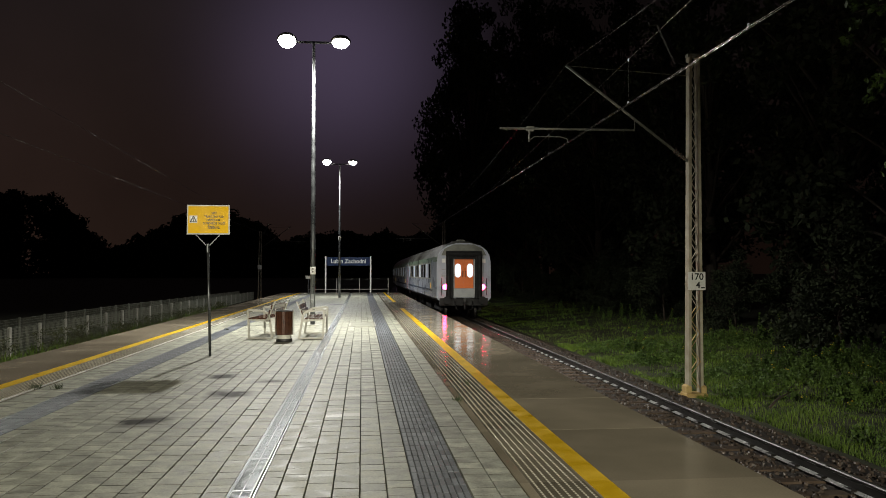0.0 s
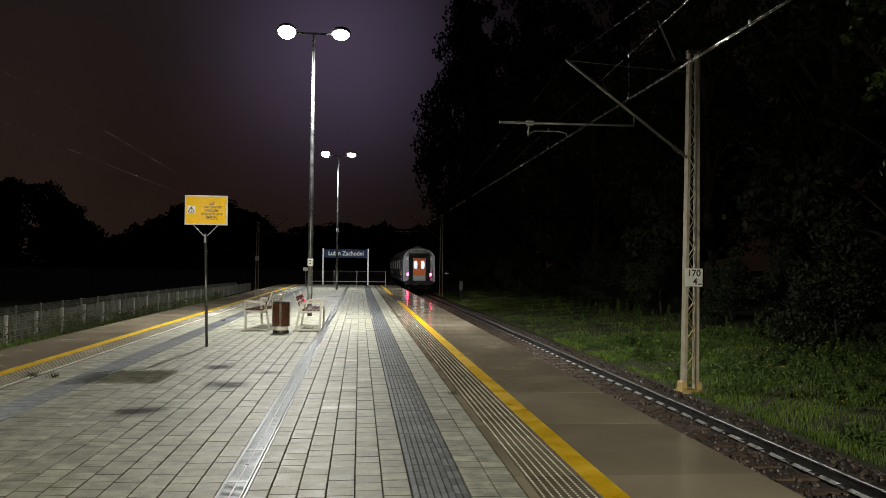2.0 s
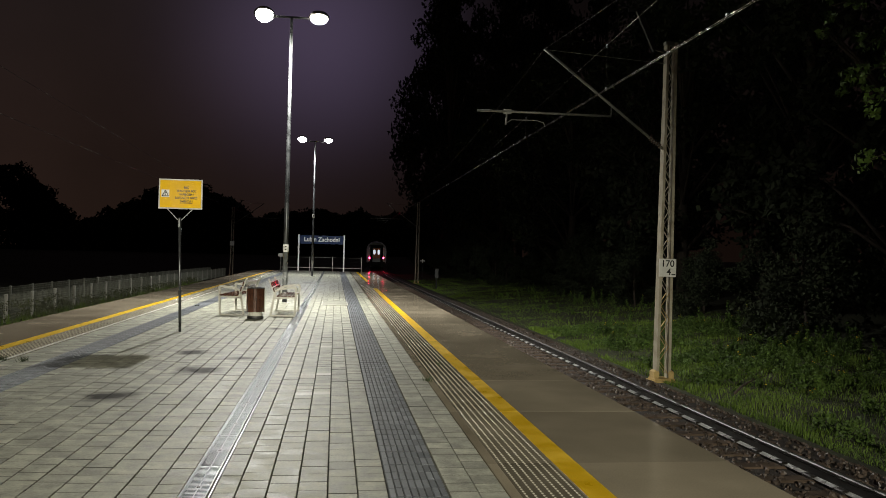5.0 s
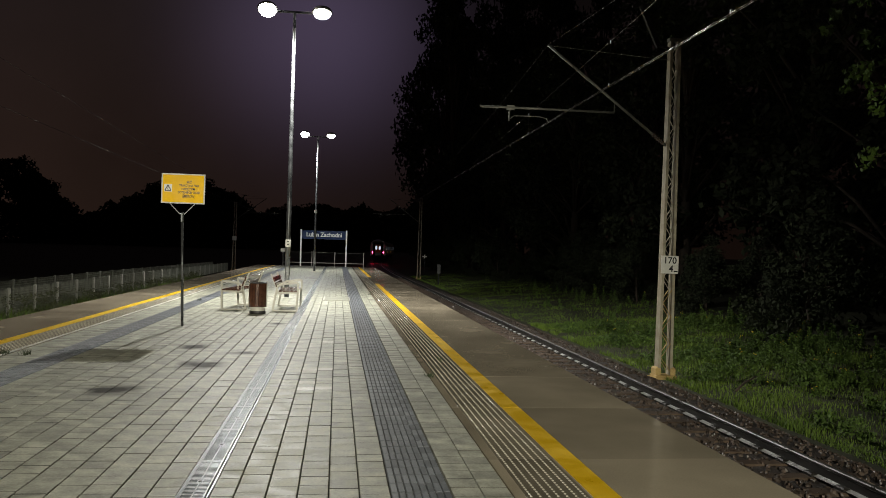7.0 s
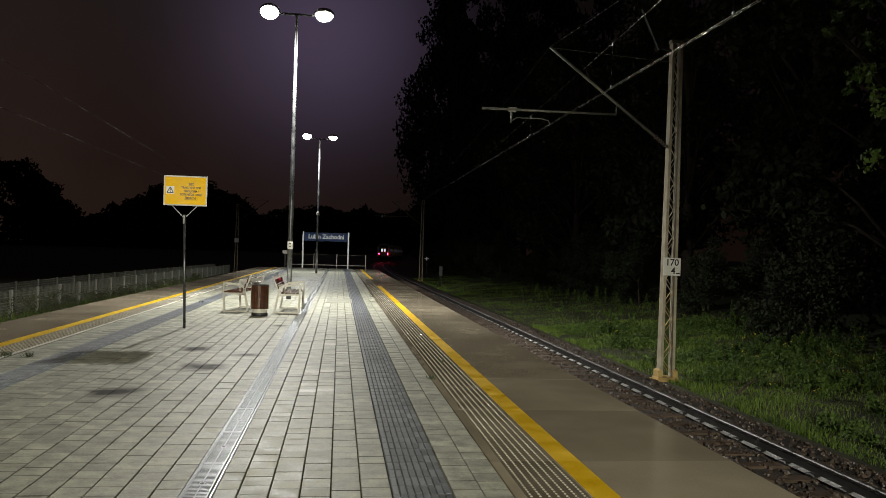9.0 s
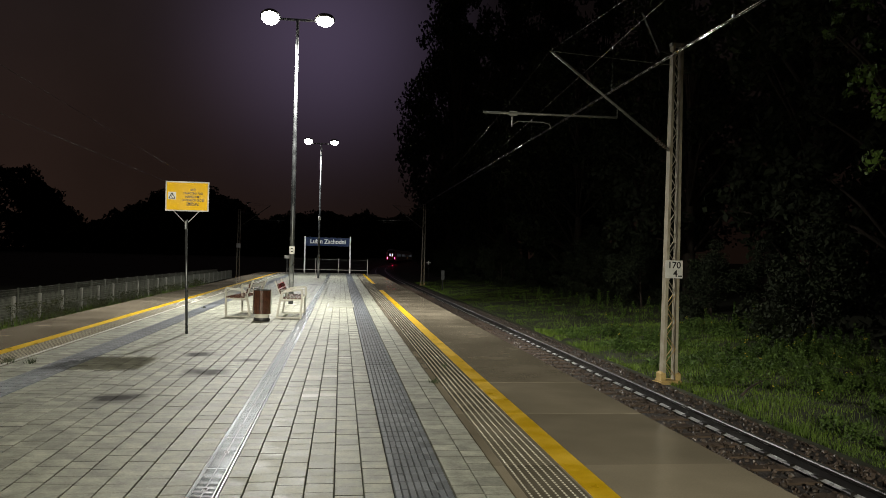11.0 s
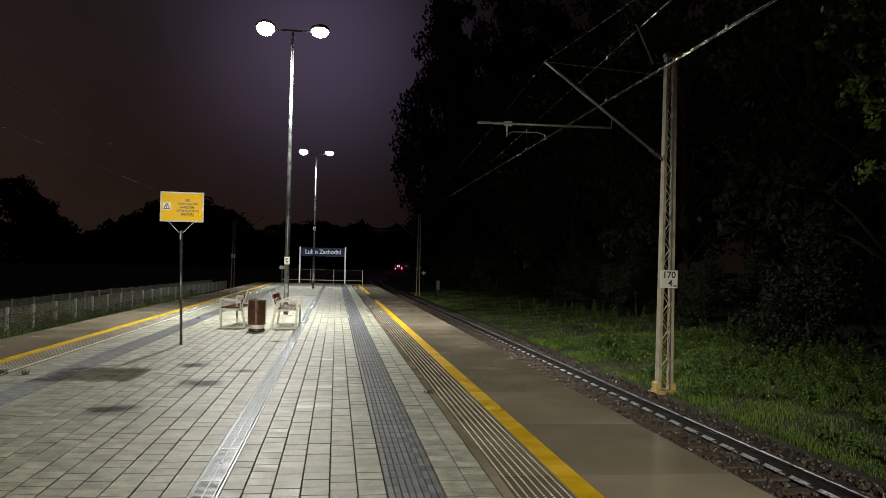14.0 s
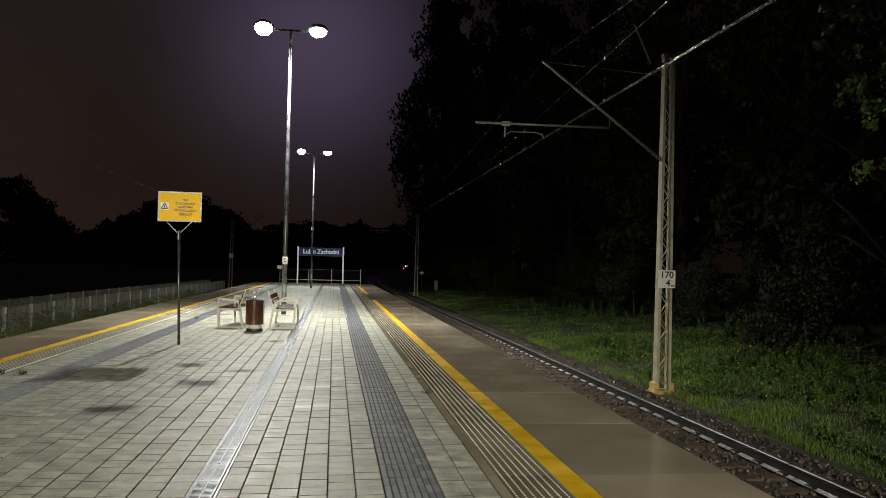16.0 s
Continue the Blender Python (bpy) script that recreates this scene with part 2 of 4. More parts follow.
# ---- mesh helpers ----
def mesh_of(name, verts, faces, mats, index=None, smooth=False):
    me = bpy.data.meshes.new(name)
    me.from_pydata([tuple(v) for v in verts], [], [tuple(f) for f in faces])
    for m in (mats if isinstance(mats, (list, tuple)) else [mats]):
        me.materials.append(m)
    if index is not None:
        me.polygons.foreach_set("material_index", np.asarray(index, dtype=np.int32))
    if smooth:
        me.polygons.foreach_set("use_smooth", np.ones(len(me.polygons), dtype=bool))
    me.update()
    return me


class Build:
    """Collects simple solids into one mesh."""

    def __init__(self):
        self.v, self.f = [], []

    def add(self, vs, fs):
        k = len(self.v)
        self.v += [tuple(v) for v in vs]
        self.f += [tuple(k + i for i in f) for f in fs]
        return self

    def box(self, x0, x1, y0, y1, z0, z1, c=0.0):
        """A block; c bevels the top edges."""
        if c:
            vs = [(x0, y0, z0), (x1, y0, z0), (x1, y1, z0), (x0, y1, z0), (x0, y0, z1 - c), (x1, y0, z1 - c), (x1, y1, z1 - c),
                  (x0, y1, z1 - c), (x0 + c, y0 + c, z1), (x1 - c, y0 + c, z1), (x1 - c, y1 - c, z1), (x0 + c, y1 - c, z1)]
            fs = [(0, 1, 5, 4), (1, 2, 6, 5), (2, 3, 7, 6), (3, 0, 4, 7), (4, 5, 9, 8), (5, 6, 10, 9), (6, 7, 11, 10),
                  (7, 4, 8, 11), (8, 9, 10, 11), (3, 2, 1, 0)]
        else:
            vs = [(x, y, z) for z in (z0, z1) for x, y in ((x0, y0), (x1, y0), (x1, y1), (x0, y1))]
            fs = [(3, 2, 1, 0), (4, 5, 6, 7), (0, 1, 5, 4), (1, 2, 6, 5), (2, 3, 7, 6), (3, 0, 4, 7)]
        return self.add(vs, fs)

    def tube(self, pts, r, n=8, r1=None, closed=False):
        """A round bar along pts, from radius r to r1."""
        pts = [Vector(p) for p in pts]
        r1 = r if r1 is None else r1
        rings = []
        m = len(pts)
        for i, p in enumerate(pts):
            a, b = pts[(i - 1) % m if closed else max(i - 1, 0)], pts[(i + 1) % m if closed else min(i + 1, m - 1)]
            d = (b - a).normalized()
            u = d.cross(Vector((0, 0, 1)) if abs(d.z) < 0.95 else Vector((1, 0, 0))).normalized()
            w = d.cross(u)
            rr = r + (r1 - r) * i / max(m - 1, 1)
            rings.append([p + u * rr * math.cos(2 * math.pi * k / n) + w * rr * math.sin(2 * math.pi * k / n) for k in range(n)])
        vs = [v for ring in rings for v in ring]
        fs = []
        for i in range(m if closed else m - 1):
            j = (i + 1) % m
            fs += [(i * n + k, i * n + (k + 1) % n, j * n + (k + 1) % n, j * n + k) for k in range(n)]
        if not closed:
            fs += [tuple(range(n - 1, -1, -1)), tuple((m - 1) * n + k for k in range(n))]
        return self.add(vs, fs)

    def lathe(self, prof, cx=0, cy=0, n=20):
        """A turned body from (radius, height) pairs about an upright axis."""
        vs = [(cx + r * math.cos(2 * math.pi * k / n), cy + r * math.sin(2 * math.pi * k / n), z) for r, z in prof for k in range(n)]
        m = len(prof)
        fs = [(i * n + k, i * n + (k + 1) % n, (i + 1) * n + (k + 1) % n, (i + 1) * n + k) for i in range(m - 1) for k in range(n)]
        fs += [tuple(range(n - 1, -1, -1)), tuple((m - 1) * n + k for k in range(n))]
        return self.add(vs, fs)

    def bar(self, a, b, w, h, up=(0, 0, 1)):
        """A flat bar from a to b, w wide sideways and h along up."""
        a, b, up = Vector(a), Vector(b), Vector(up)
        d = (b - a).normalized()
        s = d.cross(up).normalized() * w / 2
        t = s.cross(d).normalized() * h / 2
        vs = [p + x * s + y * t for p in (a, b) for x, y in ((-1, -1), (1, -1), (1, 1), (-1, 1))]
        return self.add(vs, [(3, 2, 1, 0), (4, 5, 6, 7), (0, 1, 5, 4), (1, 2, 6, 5), (2, 3, 7, 6), (3, 0, 4, 7)])

    def mesh(self, name, mat, smooth=False):
        return mesh_of(name, self.v, self.f, mat, smooth=smooth)


def part(name, data, parent, label="", kind="", at=None):
    """A mesh as a part of a thing or of a part."""
    ob = new(name, data)
    ob.parent = parent
    if at is not None:
        ob.matrix_basis = at
    return tagged(ob, label, kind=kind)


def thing(name, label, category, at=None, group="", kind="", data=None):
    ob = new(name, data)
    if at is not None:
        ob.matrix_basis = at
    return tagged(ob, label, category, group, kind)


def lettering(name, body, size, mat, parent, at, width=None, label="", bold=0.0):
    """Raised letters, as a mesh, centred on their place in the xz plane, read from -y."""
    cu = bpy.data.curves.new(name, "FONT")
    cu.body, cu.size, cu.extrude, cu.align_x, cu.align_y, cu.offset = body, size, 0.002, "CENTER", "CENTER", bold
    tmp = new("lettering_curve", cu)
    bpy.context.view_layer.update()
    me = bpy.data.meshes.new_from_object(tmp.evaluated_get(bpy.context.evaluated_depsgraph_get()))
    bpy.data.objects.remove(tmp)
    co = np.array([v.co for v in me.vertices])
    k = width / (co[:, 0].max() - co[:, 0].min()) if width else 1.0
    mid = (co[:, 0].max() + co[:, 0].min()) / 2
    for v in me.vertices:
        v.co = Vector(((v.co.x - mid) * k, -v.co.z, v.co.y))
    me.materials.clear()
    me.materials.append(mat)
    return part(name, me, parent, label, at=at)


# ---- the line of the right-hand track ----
RAIL_Z = -0.76


def track(y):
    """Centre of the track at rail level."""
    x = 4.90 + (max(0.0, y - 70) ** 2) / (2 * 1240)
    z = RAIL_Z - 0.35 * (max(0.0, y - 110) / 200) ** 2
    return Vector((x, y, z))


def track_turn(y):
    a, b = track(y - 1), track(y + 1)
    return -math.degrees(math.atan2(b.x - a.x, b.y - a.y))


Y0, Y1 = -32.0, 66.8          # the platform's ends that matter
R_EDGE, L_EDGE = 3.12, -6.35

# ---- ground ----
def ground_height(x, y):
    z = -1.36
    if x > 8.2:
        z += min(x - 8.2, 12) * 0.075 + 0.10 * noise.noise((x * 0.5, y * 0.5, 0))
    if x < -9.5:
        z = -1.2 + 0.06 * noise.noise((x * 0.6, y * 0.6, 3))
    return z


def build_ground():
    xs = [-1500, -400, -120, -60, -30, -20, -15, -13, -12, -11.5, -11, -10, -9, -6.4, 3.2, 7.9, 8.2] + \
         [8.2 + 0.6 * i for i in range(1, 21)] + [24, 30, 45, 80, 200, 500, 1500]
    ys = [-1500, -300, -80, -40] + [-14 + 1.0 * i for i in range(85)] + [75, 82, 90, 100, 120, 150, 200, 260, 330, 450, 800, 2500]
    vs = [(x, y, ground_height(x, y)) for y in ys for x in xs]
    n = len(xs)
    fs = [(j * n + i, j * n + i + 1, (j + 1) * n + i + 1, (j + 1) * n + i) for j in range(len(ys) - 1) for i in range(n - 1)]
    thing("ground", "dark damp soil under grass beside the railway", "ground", kind="structure",
          data=mesh_of("ground", vs, fs, M_SOIL, smooth=True))


build_ground()


# ---- platform ----
def build_platform():
    b = Build()
    b.box(L_EDGE + 0.25, R_EDGE - 0.25, Y0, Y1, -1.5, -0.03)
    platform = thing("platform", "wet island platform paved in grey concrete with yellow lines", "platform", kind="structure",
                     data=b.mesh("platform", M_JOINT))
    # edge slabs, 2 m long, and on them the yellow line and the studs
    spans = (("right", 1.185, R_EDGE, 1.70, 1.885, 1.26), ("left", -4.40, L_EDGE, -4.90, -5.09, -4.47))
    for side, xi, xe, ya, yb, st in spans:
        lo, hi = min(xi, xe), max(xi, xe)
        slab = Build().box(lo, hi, 0.001, 1.999, -0.22, 0.0).mesh("edge_slab", M_SLAB)
        line = Build().box(min(ya, yb), max(ya, yb), 0.001, 1.999, -0.01, 0.003).mesh("yellow_line", M_YELLOW)
        sb = Build()
        sgn = 1 if xe > xi else -1
        for row in range(7):
            for k in range(40):
                cx, cy, r = st + sgn * (0.03 + row * 0.060), 0.025 + k * 0.05, 0.0115
                hexa = [math.pi / 3 * q for q in range(6)]
                rings = [(cx + r * s * math.cos(a), cy + 1.25 * r * s * math.sin(a), z) for s, z in ((1, -0.002), (0.8, 0.006), (0.42, 0.0085)) for a in hexa]
                sb.add(rings + [(cx, cy, 0.0095)], [(6 * u + q, 6 * u + (q + 1) % 6, 6 * u + 6 + (q + 1) % 6, 6 * u + 6 + q) for u in (0, 1) for q in range(6)]
                       + [(12 + q, 12 + (q + 1) % 6, 18) for q in range(6)])
        bed = Build().box(min(st, st + sgn * 0.42), max(st, st + sgn * 0.42), 0.001, 1.999, -0.01, 0.0025).mesh("tactile_bed", M_BED)
        studs = sb.mesh("tactile_studs", M_STUD, True)
        y = Y0
        while y < Y1 - 1.9:
            s = part("edge_slab", slab, platform, at=pose(0, y, 0.0005 * math.sin(y * 7)))
            if side == "left" or not 35 < y < 43:      # worn off over four slabs
                part("yellow_line", line, s)
            part("tactile_bed", bed, s)
            part("tactile_studs", studs, s, kind="stuff")
            y += 2.0
        part("slab_nosing", Build().box(hi - 0.02 if sgn > 0 else lo, hi if sgn > 0 else lo + 0.02, Y0, Y1, -1.5, -0.225)
             .mesh("slab_nosing", M_SLAB), platform)
    part("edging_strip", Build().box(-4.455, -4.415, 6, Y1 - 2, -0.01, 0.010).mesh("edging_strip", M_WHITE), platform)
    # dark guiding strips of 40 cm tiles with ribs
    for x0 in (0.388, -3.90):
        # floor of the grooves is coloured darker than the ribs
        tb = Build().box(0.003, 0.397, 0.003, 0.397, -0.06, -0.013)
        lower = len(tb.f)
        for k in range(8):
            a = 0.005 + k * 0.0490
            for u, w in ((0.003, 0.194), (0.200, 0.392)):
                tb.box(a, a + 0.0425, u + 0.008 * (k % 2), w + 0.006 * (k % 2), -0.014, 0.002, 0.004)
        tile = mesh_of("tactile_tile", tb.v, tb.f, [M_TACTILE, M_JOINT], [1] * lower + [0] * (len(tb.f) - lower))
        y = -8.0
        while y < Y1 - 0.5:
            part("tactile_tile", tile, platform, at=pose(x0, y, 0.001 * math.sin(y * 11 + x0)))
            y += 0.4
    # grey pavers, 20 cm square, in staggered columns
    rnd = random.Random(4)
    columns = [(-0.753, -0.602), (-0.602, -0.405), (-0.405, -0.208), (-0.208, -0.010), (-0.010, 0.187), (0.187, 0.386), (0.790, 0.990), (0.990, 1.18), (-1.134, -0.954)]
    x = -1.134
    while x > -3.45:
        columns.append((max(x - 0.2015, -3.5), x))
        x -= 0.2015
    columns += [(-4.15, -3.90), (-4.395, -4.15)]
    meshes = {}
    rest_v, rest_f, rest_m = [], [], []
    PALE = ((-0.31, 10.35), (-0.12, 10.5), (-0.32, 9.49), (-0.28, 9.08), (-0.11, 9.08), (-0.11, 13.49), (0.03, 12.39))          # a few paler stones
    DIRTY = (1, 0, 1, 0, 1, 0, 1, 0, 0, 0)
    near = []
    for x0, x1 in columns:
        y = -8.0 + rnd.choice((0.0, 0.066, 0.133)) + rnd.uniform(-0.02, 0.02)
        while y < Y1 - 0.3:
            dz, tilt = rnd.uniform(-0.002, 0.002), rnd.uniform(-0.25, 0.25)
            if 4.5 < y < 8.0 and -1.4 < x0 < 1.1:
                near.append((x0, x1, y, dz, tilt))
            else:
                k = len(rest_v)
                bb = Build().box(x0 + .0042, x1 - .0042, y + .002, y + .1975, -0.05, dz, 0.003)
                rest_v += bb.v
                rest_f += [tuple(k + i for i in f) for f in bb.f[:-1]]
                q = 1 if rnd.random() < 0.2 else 2
                mid = ((x0 + x1) / 2, y + 0.1)
                pale = any(abs(mid[0] - u) < 0.11 and abs(mid[1] - w) < 0.11 for u, w in PALE)
                rest_m += [q * d for d in DIRTY[:-2]] + [3 if pale else 0]
            y += 0.1995
    for x0, x1, y, dz, tilt in near:
        w = (round(x1 - x0, 3), rnd.random() < 0.2)
        if w not in meshes:
            pb = Build().box(.0042, w[0] - .0042, .002, .1975, -0.05, 0.0, 0.003)
            meshes[w] = mesh_of("paver", pb.v, pb.f, [M_PAVER, M_JOINT, M_FAINT], [d if w[1] else 2 * d for d in DIRTY])
        part("paver", meshes[w], platform, at=pose(x0, y, dz, tilt * 0.4, tilt * 0.6, 0))
    part("pavers_beyond", mesh_of("pavers_beyond", rest_v, rest_f, [M_PAVER_REST, M_JOINT, M_FAINT, M_PAVER_PALE], rest_m), platform, kind="stuff")
    # surface behind the first rows
    part("paving_behind", Build().box(-4.4, 1.18, Y0, -8.15, -0.03, -0.004).mesh("paving_behind", M_PAVER), platform)


build_platform()


def build_drain():
    drain = thing("drainage_channel", "straight steel drainage channel with slotted grating set in paving", "drain")
    fr = Build()
    for x in (-0.952, -0.765):
        fr.box(x, x + 0.012, -8.0, Y1 - 1, -0.06, 0.003)
    part("frame", fr.mesh("drain_frame", M_GRATE), drain)
    part("trough", Build().box(-0.94, -0.765, -8.0, Y1 - 1, -0.06, -0.024).mesh("trough", M_JOINT), drain)
    g = Build().box(0.014, 0.022, 0, 0.996, -0.02, 0.0).box(0.166, 0.174, 0, 0.996, -0.02, 0.0).box(0.09, 0.096, 0, 0.996, -0.02, 0.0)
    for k in range(34):
        g.box(0.018, 0.17, 0.003 + k * 0.0294, 0.003 + k * 0.0294 + 0.012, -0.018, -0.003)
    g.box(0.014, 0.174, 0.0, 0.014, -0.02, 0.001).box(0.014, 0.174, 0.982, 0.996, -0.02, 0.001)
    g.box(0.075, 0.112, 0.46, 0.53, -0.02, -0.001)
    me = g.mesh("grating", M_GRATE)
    bolt = Build().lathe([(0.013, -0.004), (0.013, 0.003), (0.006, 0.005)], n=8).mesh("lock_bolt", M_DARKSTEEL)
    y = -8.0
    while y < Y1 - 2:
        gr = part("grating", me, drain, at=pose(-0.953, y, 0.001 * math.sin(5 * y)))
        part("lock_bolt", bolt, gr, at=pose(0.0935, 0.495, 0))
        y += 1.0


build_drain()


def build_manhole():
    m = thing("access_cover", "pale rectangular access cover flush with the platform paving", "cover", at=pose(0.02, 24.9, 0.0))
    part("lid", Build().box(-0.36, 0.36, -0.9, 0.9, -0.02, 0.006, 0.003).mesh("lid", M_PAVER), m)
    part("rim", Build().box(-0.40, -0.365, -0.94, 0.94, -0.02, 0.008).box(0.365, 0.40, -0.94, 0.94, -0.02, 0.008)
         .box(-0.40, 0.40, -0.94, -0.905, -0.02, 0.008).box(-0.40, 0.40, 0.905, 0.94, -0.02, 0.008).mesh("rim", M_PALE), m)


    d = thing("manhole_cover", "round dark iron manhole cover flush with the platform paving", "cover", at=pose(-1.27, 40.8, 0.0))
    part("lid", Build().lathe([(0.30, -0.02), (0.30, 0.006), (0.27, 0.009)], n=24).mesh("lid", M_DARKSTEEL), d)
    part("rim", Build().lathe([(0.35, -0.02), (0.35, 0.005), (0.305, 0.005), (0.305, -0.02)], n=24).mesh("rim", M_DARKSTEEL), d)


build_manhole()


def build_tufts():
    rnd = random.Random(77)
    for x, y, r, n in ((1.18, 9.95, 0.05, 26), (1.50, 11.4, 0.03, 16), (-4.46, 11.6, 0.12, 60), (-4.15, 11.55, 0.08, 34), (-3.75, 22.9, 0.06, 24),
                       (1.17, 27.5, 0.07, 26)):
        v, f = [], []
        for k in range(n):
            a, d, h = rnd.uniform(0, 6.28), r * rnd.random(), rnd.uniform(0.02, 0.09)
            px, py = x + d * math.cos(a), y + 1.6 * d * math.sin(a)
            w, g = 0.006, rnd.uniform(0, 6.28)
            i = len(v)
            v += [(px - w, py, -0.01), (px + w, py, -0.01), (px + 0.05 * math.cos(g), py + 0.05 * math.sin(g), h)]
            f.append((i, i + 1, i + 2))
        # tufts toned down with the same darkened leaf green
        thing("weed_tuft", "small tuft of weeds growing from a paving joint", "weeds", group="paving weeds", kind="stuff", data=mesh_of("weed_tuft", v, f, M_LEAF_DARK))


build_tufts()


# ---- railway track ----
def build_track():
    tr = thing("railway_track", "single railway track of steel rails on stained sleepers", "railway track", kind="structure")
    bed_x = [(-1.62, -0.32), (-1.45, -0.20), (1.45, -0.20), (1.75, -0.24), (2.7, -0.62)]
    ys = [-14 + 2 * i for i in range(60)] + [110 + 10 * i for i in range(40)]
    vs, fs = [], []
    for y in ys:
        p = track(y)
        for dx, dz in bed_x:
            vs.append((p.x + dx, y, p.z + dz + 0.02 * noise.noise((dx * 3, y * 2, 1))))
    n = len(bed_x)
    for j in range(len(ys) - 1):
        fs += [(j * n + i, j * n + i + 1, (j + 1) * n + i + 1, (j + 1) * n + i) for i in range(n - 1)]
    part("ballast_bed", mesh_of("ballast_bed", vs, fs, M_BALLAST, smooth=True), tr, kind="stuff")
    # loose stones
    rnd = np.random.RandomState(3)
    ico = np.array([(0, 0, 1), (.9, 0, .4), (.28, .85, .4), (-.72, .53, .4), (-.72, -.53, .4), (.28, -.85, .4),
                    (.72, .53, -.45), (-.28, .85, -.45), (-.9, 0, -.45), (-.28, -.85, -.45), (.72, -.53, -.45)])
    icf = [(0, 1, 2), (0, 2, 3), (0, 3, 4), (0, 4, 5), (0, 5, 1), (1, 6, 2), (2, 6, 7), (2, 7, 3), (3, 7, 8), (3, 8, 4), (4, 8, 9),
           (4, 9, 5), (5, 9, 10), (5, 10, 1), (1, 10, 6)]
    vs, fs = [], []
    for k in range(9000):
        y = 5 + 40 * rnd.rand() ** 1.6
        dx = rnd.uniform(-1.2, 2.75)
        p = track(y)
        s = rnd.uniform(0.018, 0.042)
        z = p.z + np.interp(dx, [q[0] for q in bed_x], [q[1] for q in bed_x]) + s * 0.35
        if abs(abs(dx) - 0.75) < 0.13:
            continue
        m = np.array(Euler(rnd.uniform(0, 6.3, 3)).to_matrix())
        q = (ico * (s * rnd.uniform(.7, 1.3, 3))) @ m.T * rnd.uniform(.85, 1.15, (11, 1)) + (p.x + dx, y, z)
        i = len(vs)
        vs += q.tolist()
        fs += [(i + a, i + b, i + c) for a, b, c in icf]
    part("ballast_stones", mesh_of("ballast_stones", vs, fs, M_STONE), tr, kind="stuff")
    # rails
    prof = [(-0.024, 0.0), (0.024, 0.0), (0.036, -0.012), (0.036, -0.035), (0.010, -0.055), (0.010, -0.145), (0.075, -0.165), (0.075, -0.172),
            (-0.075, -0.172), (-0.075, -0.165), (-0.010, -0.145), (-0.010, -0.055), (-0.036, -0.035), (-0.036, -0.012)]
    ry = [-14, 70] + [70 + 5 * i for i in range(1, 70)]
    for dx in (-0.7535, 0.7535):
        vs, fs, idx = [], [], []
        for y in ry:
            p = track(y)
            vs += [(p.x + dx + a, y, p.z + b) for a, b in prof]
        m = len(prof)
        for j in range(len(ry) - 1):
            for i in range(m):
                fs.append((j * m + i, j * m + (i + 1) % m, (j + 1) * m + (i + 1) % m, (j + 1) * m + i))
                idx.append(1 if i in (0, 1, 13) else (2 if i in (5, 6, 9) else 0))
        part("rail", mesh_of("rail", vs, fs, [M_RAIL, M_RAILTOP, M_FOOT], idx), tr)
    # sleepers with their clips
    sl = Build().box(-1.3, 1.3, -0.12, 0.12, -0.40, -0.18, 0.02).mesh("sleeper", M_SLEEPER)
    cb = Build()
    for x in (-0.7535, 0.7535):
        for s in (-1, 1):
            cb.box(x + s * 0.055 - 0.045, x + s * 0.055 + 0.045, -0.085, 0.085, -0.19, -0.135, 0.015)
    clips = cb.mesh("rail_clips", M_RAIL)
    y = 4.0
    while y < 70:
        p = track(y)
        s = part("sleeper", sl, tr, at=pose(p.x, y, p.z))
        part("rail_clips", clips, s)
        y += 0.6


build_track()


